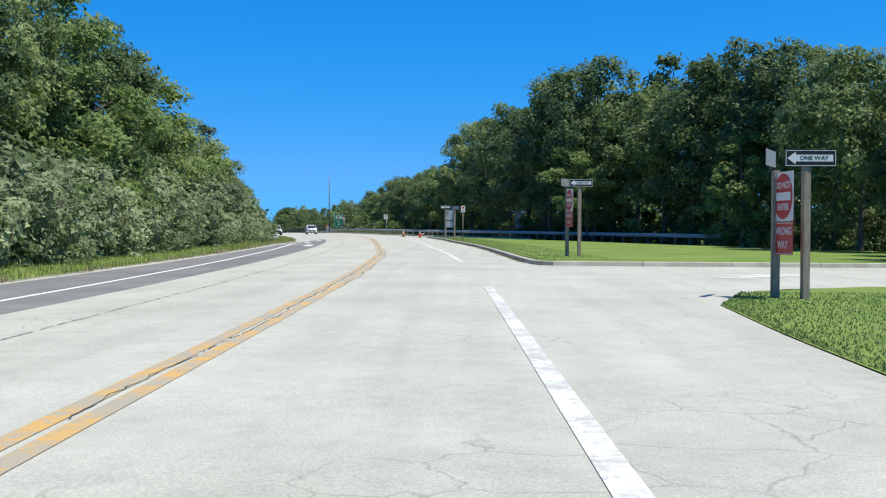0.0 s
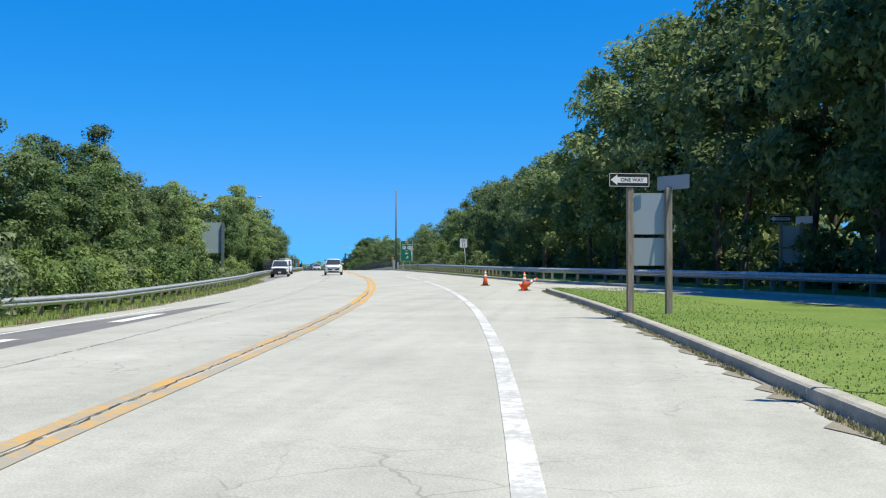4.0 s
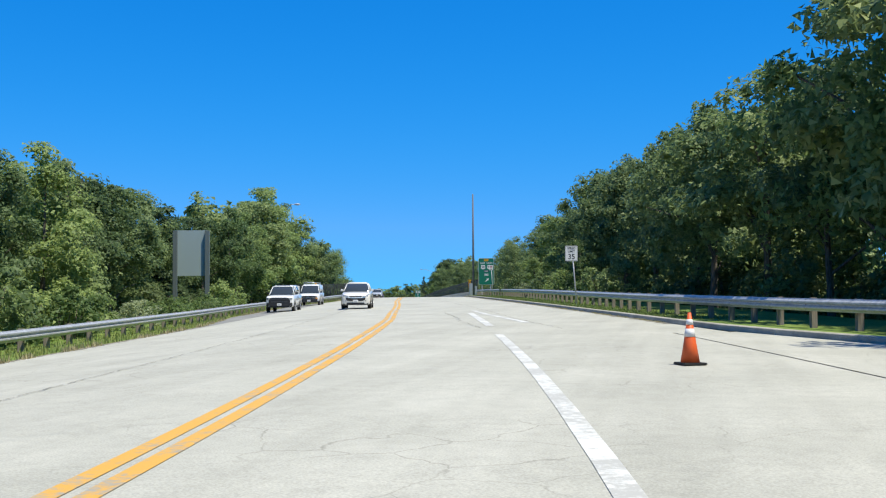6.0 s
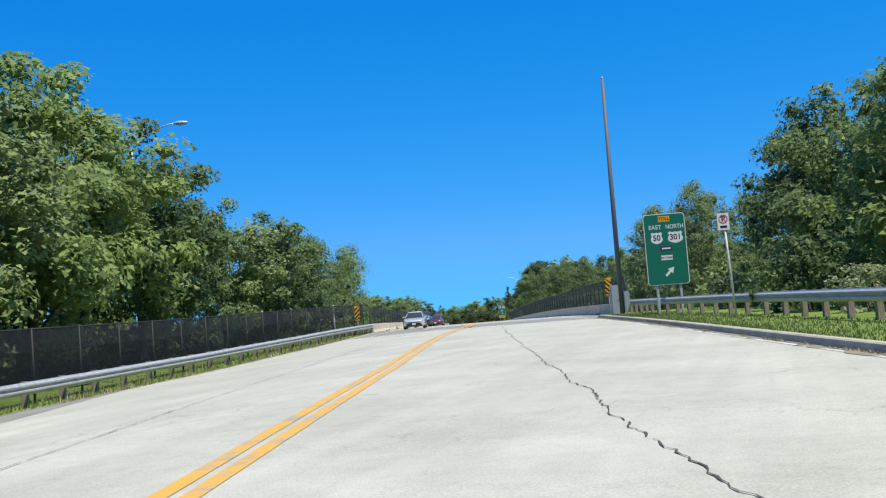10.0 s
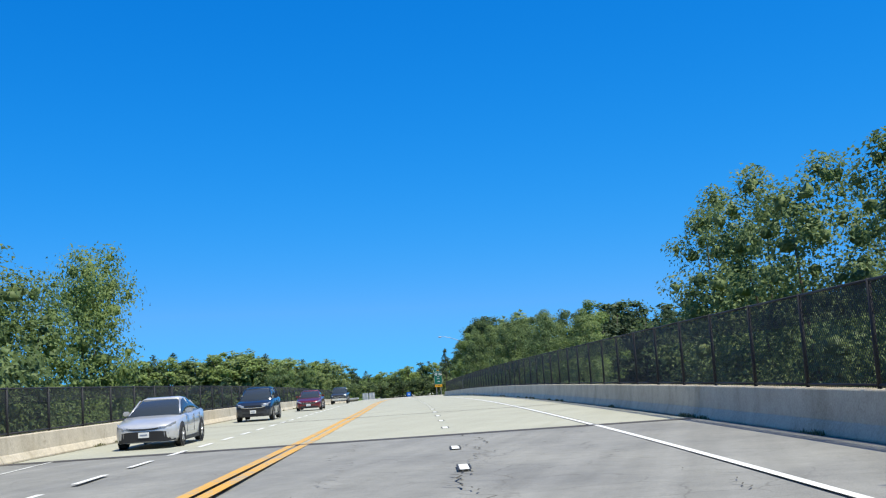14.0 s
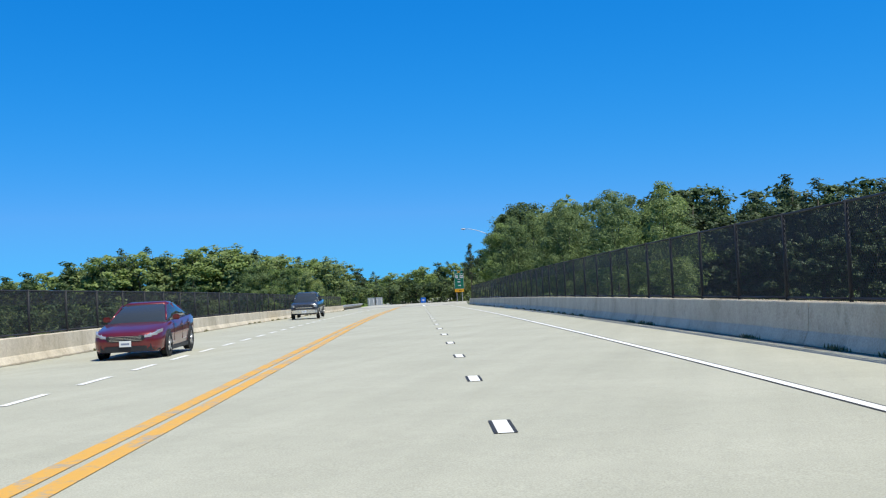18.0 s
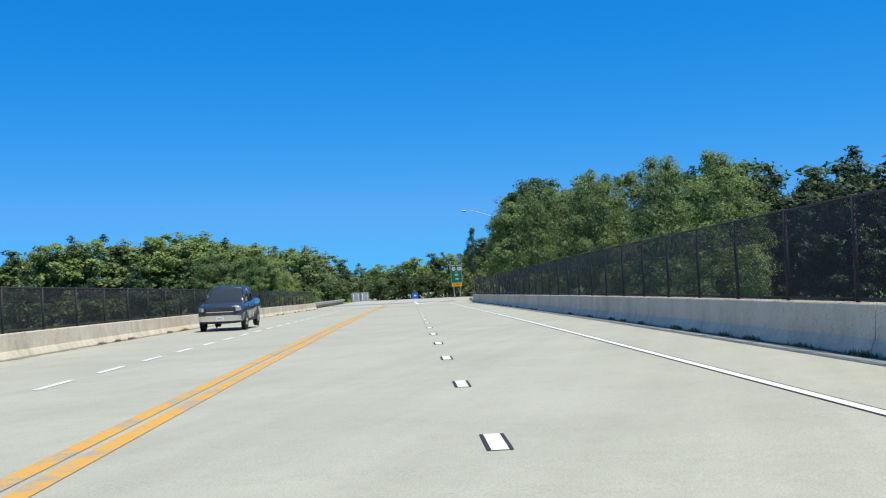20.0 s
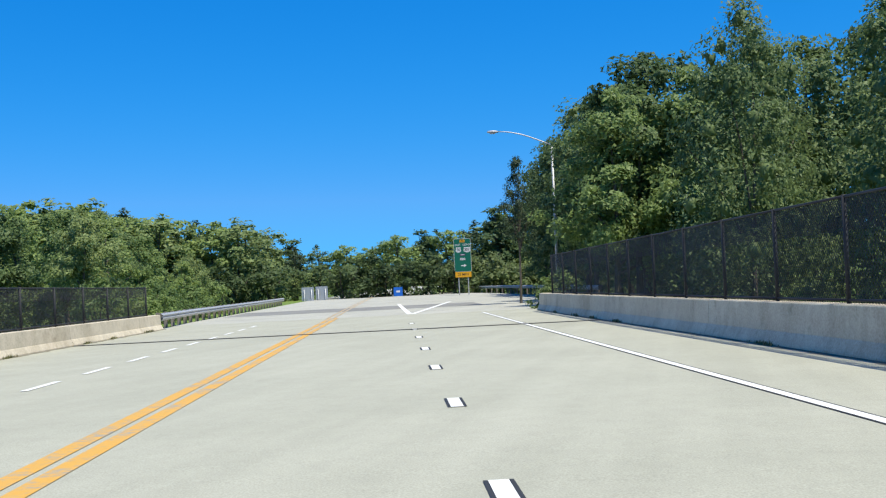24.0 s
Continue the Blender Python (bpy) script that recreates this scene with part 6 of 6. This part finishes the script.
def cargo_van(m, label):
    body = [(0.0, 0.46, 0.95, 0.86), (0.08, 0.44, 1.04, 0.95), (0.6, 0.38, 1.14, 0.99), (1.1, 0.33, 1.20, 1.0), (1.5, 0.33, 1.28, 1.005), (5.4, 0.36, 1.30, 1.0), (5.68, 0.42, 1.28, 0.97)]
    cabin = [(0.95, 1.18, 0.86), (1.35, 1.62, 0.80), (1.65, 1.95, 0.76), (2.2, 2.06, 0.76), (4.0, 2.08, 0.76), (5.3, 2.05, 0.76), (5.6, 1.95, 0.76)]
    ob = vehicle("cargo_van", m, label, "van", P_WHITE, 5.68, 2.01, body, cabin, (0.95, 4.45), 0.37,
                 dict(front=[("grille", M_TRIM, "black grille", "mid", [(0, 0.68, 0.97), (0.5, 0.68, 0.97), (0.7, 0.68, 0.97), (0.94, 0.70, 0.96)], 0.012),
                              ("headlight", M_LAMP, "clear headlight", "pair", [(0.63, 0.80, 0.94), (0.78, 0.80, 0.95), (0.90, 0.82, 0.96)], 0.016),
                              ("turn_lamp", M_AMBER, "amber turn lamp", "pair", [(0.64, 0.72, 0.79), (0.78, 0.72, 0.79), (0.90, 0.73, 0.80)], 0.016),
                              ("grille_bar", M_CHROME, "", "mid", [(0, 0.80, 0.84), (0.58, 0.80, 0.84)], 0.022),
                              ("grille_slat", M_POLE, "", "mid", [(0, 0.89, 0.905), (0.58, 0.89, 0.905)], 0.02),
                              ("grille_slat", M_POLE, "", "mid", [(0, 0.735, 0.75), (0.58, 0.735, 0.75)], 0.02),
                              ("bumper", M_TRIM, "black plastic bumper", "mid", [(0, 0.34, 0.66), (0.5, 0.34, 0.66), (0.8, 0.34, 0.66), (0.94, 0.36, 0.66), (0.985, 0.38, 0.66)], 0.05)], mirror=(1.45, 1.25), mirror_mat=M_TRIM, plate=0.5, handles=(2.35,), seams=(1.35, 2.5, 3.9), wiper=(1.02, 1.22),
                      pillars=(((1.05, 1.20, 0.88), (1.62, 1.93, 0.78)),)))
    for sx in (-1, 1):
        bm = loft([[(sx * 0.93, y, 1.24), (sx * 0.90, y, 1.6), (sx * 0.80, y, 2.04), (sx * 0.76, y, 2.04), (sx * 0.80, y, 1.24)] for y in (2.55, 3.6, 4.6, 5.62)], False)
        part("side_panel", bm, P_WHITE, ob, "white windowless side panel")
        part("marker_light", boxed(sx * 0.78 - 0.09, sx * 0.78 + 0.09, -0.02, 0.1, 0.64, 0.70), M_AMBER, ob)
    part("rear_panel", boxed(-0.86, 0.86, 5.56, 5.66, 1.2, 2.03, 0.03), P_WHITE, ob)
    for y in (2.3, 3.5, 4.9):
        part("rack_bar", tube([(-0.72, y, 2.24), (0.72, y, 2.24)], [0.025, 0.025], 8), M_ALU, ob)
        for sx in (-1, 1):
            part("rack_foot", tube([(sx * 0.7, y, 2.05), (sx * 0.7, y, 2.25)], [0.02, 0.02], 6), M_ALU, ob)
    part("ladder_rail", tube([(-0.35, 1.9, 2.29), (-0.35, 5.3, 2.29)], [0.03, 0.03], 6), M_ALU, ob)
    part("ladder_rail", tube([(0.02, 1.9, 2.29), (0.02, 5.3, 2.29)], [0.03, 0.03], 6), M_ALU, ob)
    part("beacon", tube([(0.5, 2.0, 2.07), (0.5, 2.0, 2.2)], [0.07, 0.05], 10), M_AMBER, ob)
    return ob


pickup(stand(198.0, -7.15, 0.0), "white pickup truck with a camper shell parked on the shoulder", P_WHITE, cap=True)
cargo_van(stand(219.8, -7.5, 0.0), "white cargo van with a roof rack parked on the shoulder")
suv(stand(190.4, -2.15, 0.0), "pearl white sport utility car in the oncoming lane", P_PEARL)
sedan(stand(284.0, -4.0, 0.0), "silver sedan with a black grille in the oncoming lane", P_SILVER, sharp=True)
suv(stand(304, -4.35, 0.0), "dark blue sport utility car in the oncoming lane", P_NAVY)
sedan(stand(324.0, -3.75, 0.0), "dark red sedan in the oncoming lane", P_RED)
pickup(stand(365.5, -4.2, 0.0), "slate grey pickup truck in the oncoming lane", P_SLATE)
sedan(pose(*beyond(522, 6.2, -5.0), 0, 0, heading(430)), "dark car far down the road", P_SLATE)



# ---- grass blades, tufts and weeds ----
def blades(name, count, seed, spots, tall, mat, label, lean=0.35):
    """Single blades of grass; spots(r, n) gives their stations, offsets and base heights."""
    r = rng(seed)
    s, d, h = spots(r, count)
    pos = np.array([place(a, b, c) for a, b, c in zip(s, d, h)])
    ang = r.rand(count) * math.tau
    size = tall * (0.45 + 0.9 * r.rand(count) ** 1.5)
    wide = 0.010 + 0.012 * r.rand(count)
    side = np.c_[np.cos(ang), np.sin(ang), np.zeros(count)] * wide[:, None]
    tip = pos + np.c_[-np.sin(ang), np.cos(ang), np.zeros(count)] * (size * lean * r.randn(count))[:, None] + np.c_[np.zeros((count, 2)), size]
    verts = np.stack([pos - side, pos + side, tip], 1).reshape(-1, 3)
    ob = mesh_object(name, verts, [(3 * i, 3 * i + 1, 3 * i + 2) for i in range(count)], mat)
    return tagged(ob, label, "grass", kind="stuff")


M_BLADE = leaf_material("grass_blades", (0.12, 0.165, 0.035), (0.27, 0.30, 0.095), 0.3)
M_MOWN = leaf_material("mown_grass_blades", (0.14, 0.19, 0.045), (0.25, 0.31, 0.095), 0.3)
M_STRAW = leaf_material("dry_weeds", (0.15, 0.15, 0.06), (0.34, 0.31, 0.17), 0.25)


def beside(f, s0, s1, near, width, h=0.13):
    def spots(r, n):
        s = s0 + (s1 - s0) * r.rand(n)
        d = np.array([f(a) for a in s]) + near + width * r.rand(n) ** 1.6
        return s, d, np.full(n, h - 0.01)
    return spots


def clustered(f, s0, s1, near, width, groups, h=0.0):
    def spots(r, n):
        c = s0 + (s1 - s0) * r.rand(groups)
        k = r.randint(0, groups, n)
        s = c[k] + 0.22 * r.randn(n)
        d = np.array([f(a) for a in s]) + near + width * r.rand(n)
        return s, d, np.full(n, h)
    return spots


blades("grass_blades", 24000, 1, beside(right_edge, 61, 141, 0.22, 3.2), 0.035, M_MOWN, "short mown grass along the kerb of the island")
blades("grass_blades", 12000, 9, beside(right_edge, 28, 44.5, 0.03, 3.0, 0.014), 0.045, M_MOWN, "short mown grass at the corner of the side road")
blades("grass_blades", 26000, 2, beside(right_edge, 166, 262, 0.22, 2.6), 0.075, M_BLADE, "uneven grass of the verge behind the kerb")
blades("grass_blades", 30000, 3, beside(lambda s: left_edge(s) - 0.05, 28, 270, 0.0, -3.0, 0.0), 0.16, M_BLADE, "rough grass of the verge under the guardrail")
blades("weeds", 9000, 4, clustered(right_edge, 62, 141, -0.02, -0.10, 150), 0.05, M_STRAW, "dry weeds in the gutter at the foot of the kerb")
blades("weeds", 8000, 5, clustered(right_edge, 167, 265, -0.02, -0.09, 150), 0.05, M_STRAW, "dry weeds in the gutter at the foot of the kerb")
blades("weeds", 4000, 6, clustered(lambda s: -6.31, 282, 428, 0.0, 0.06, 40), 0.08, M_STRAW, "weeds rooted at the foot of the parapet")
blades("weeds", 4000, 7, clustered(lambda s: 8.81, 270, 430, 0.0, -0.06, 40), 0.08, M_STRAW, "weeds rooted at the foot of the parapet")
blades("weeds", 6000, 8, clustered(left_edge, 30, 265, -0.05, 0.2, 160), 0.14, M_STRAW, "weeds that creep over the edge of the asphalt")



# ---- from plan units to metres ----
# the plan above is drawn in units of 1.2 m; the vehicles are already at true size and only take their places from it
UNIT = 1.2
for ob in list(scene.objects):
    if ob.parent is None and ob.type != "CAMERA" and ob.type != "LIGHT":
        m = ob.matrix_basis.copy()
        if ob in TRUE_SIZE:
            m.translation = m.translation * UNIT
            ob.matrix_basis = m
        else:
            ob.matrix_basis = Matrix.Diagonal((UNIT, UNIT, UNIT, 1)) @ m
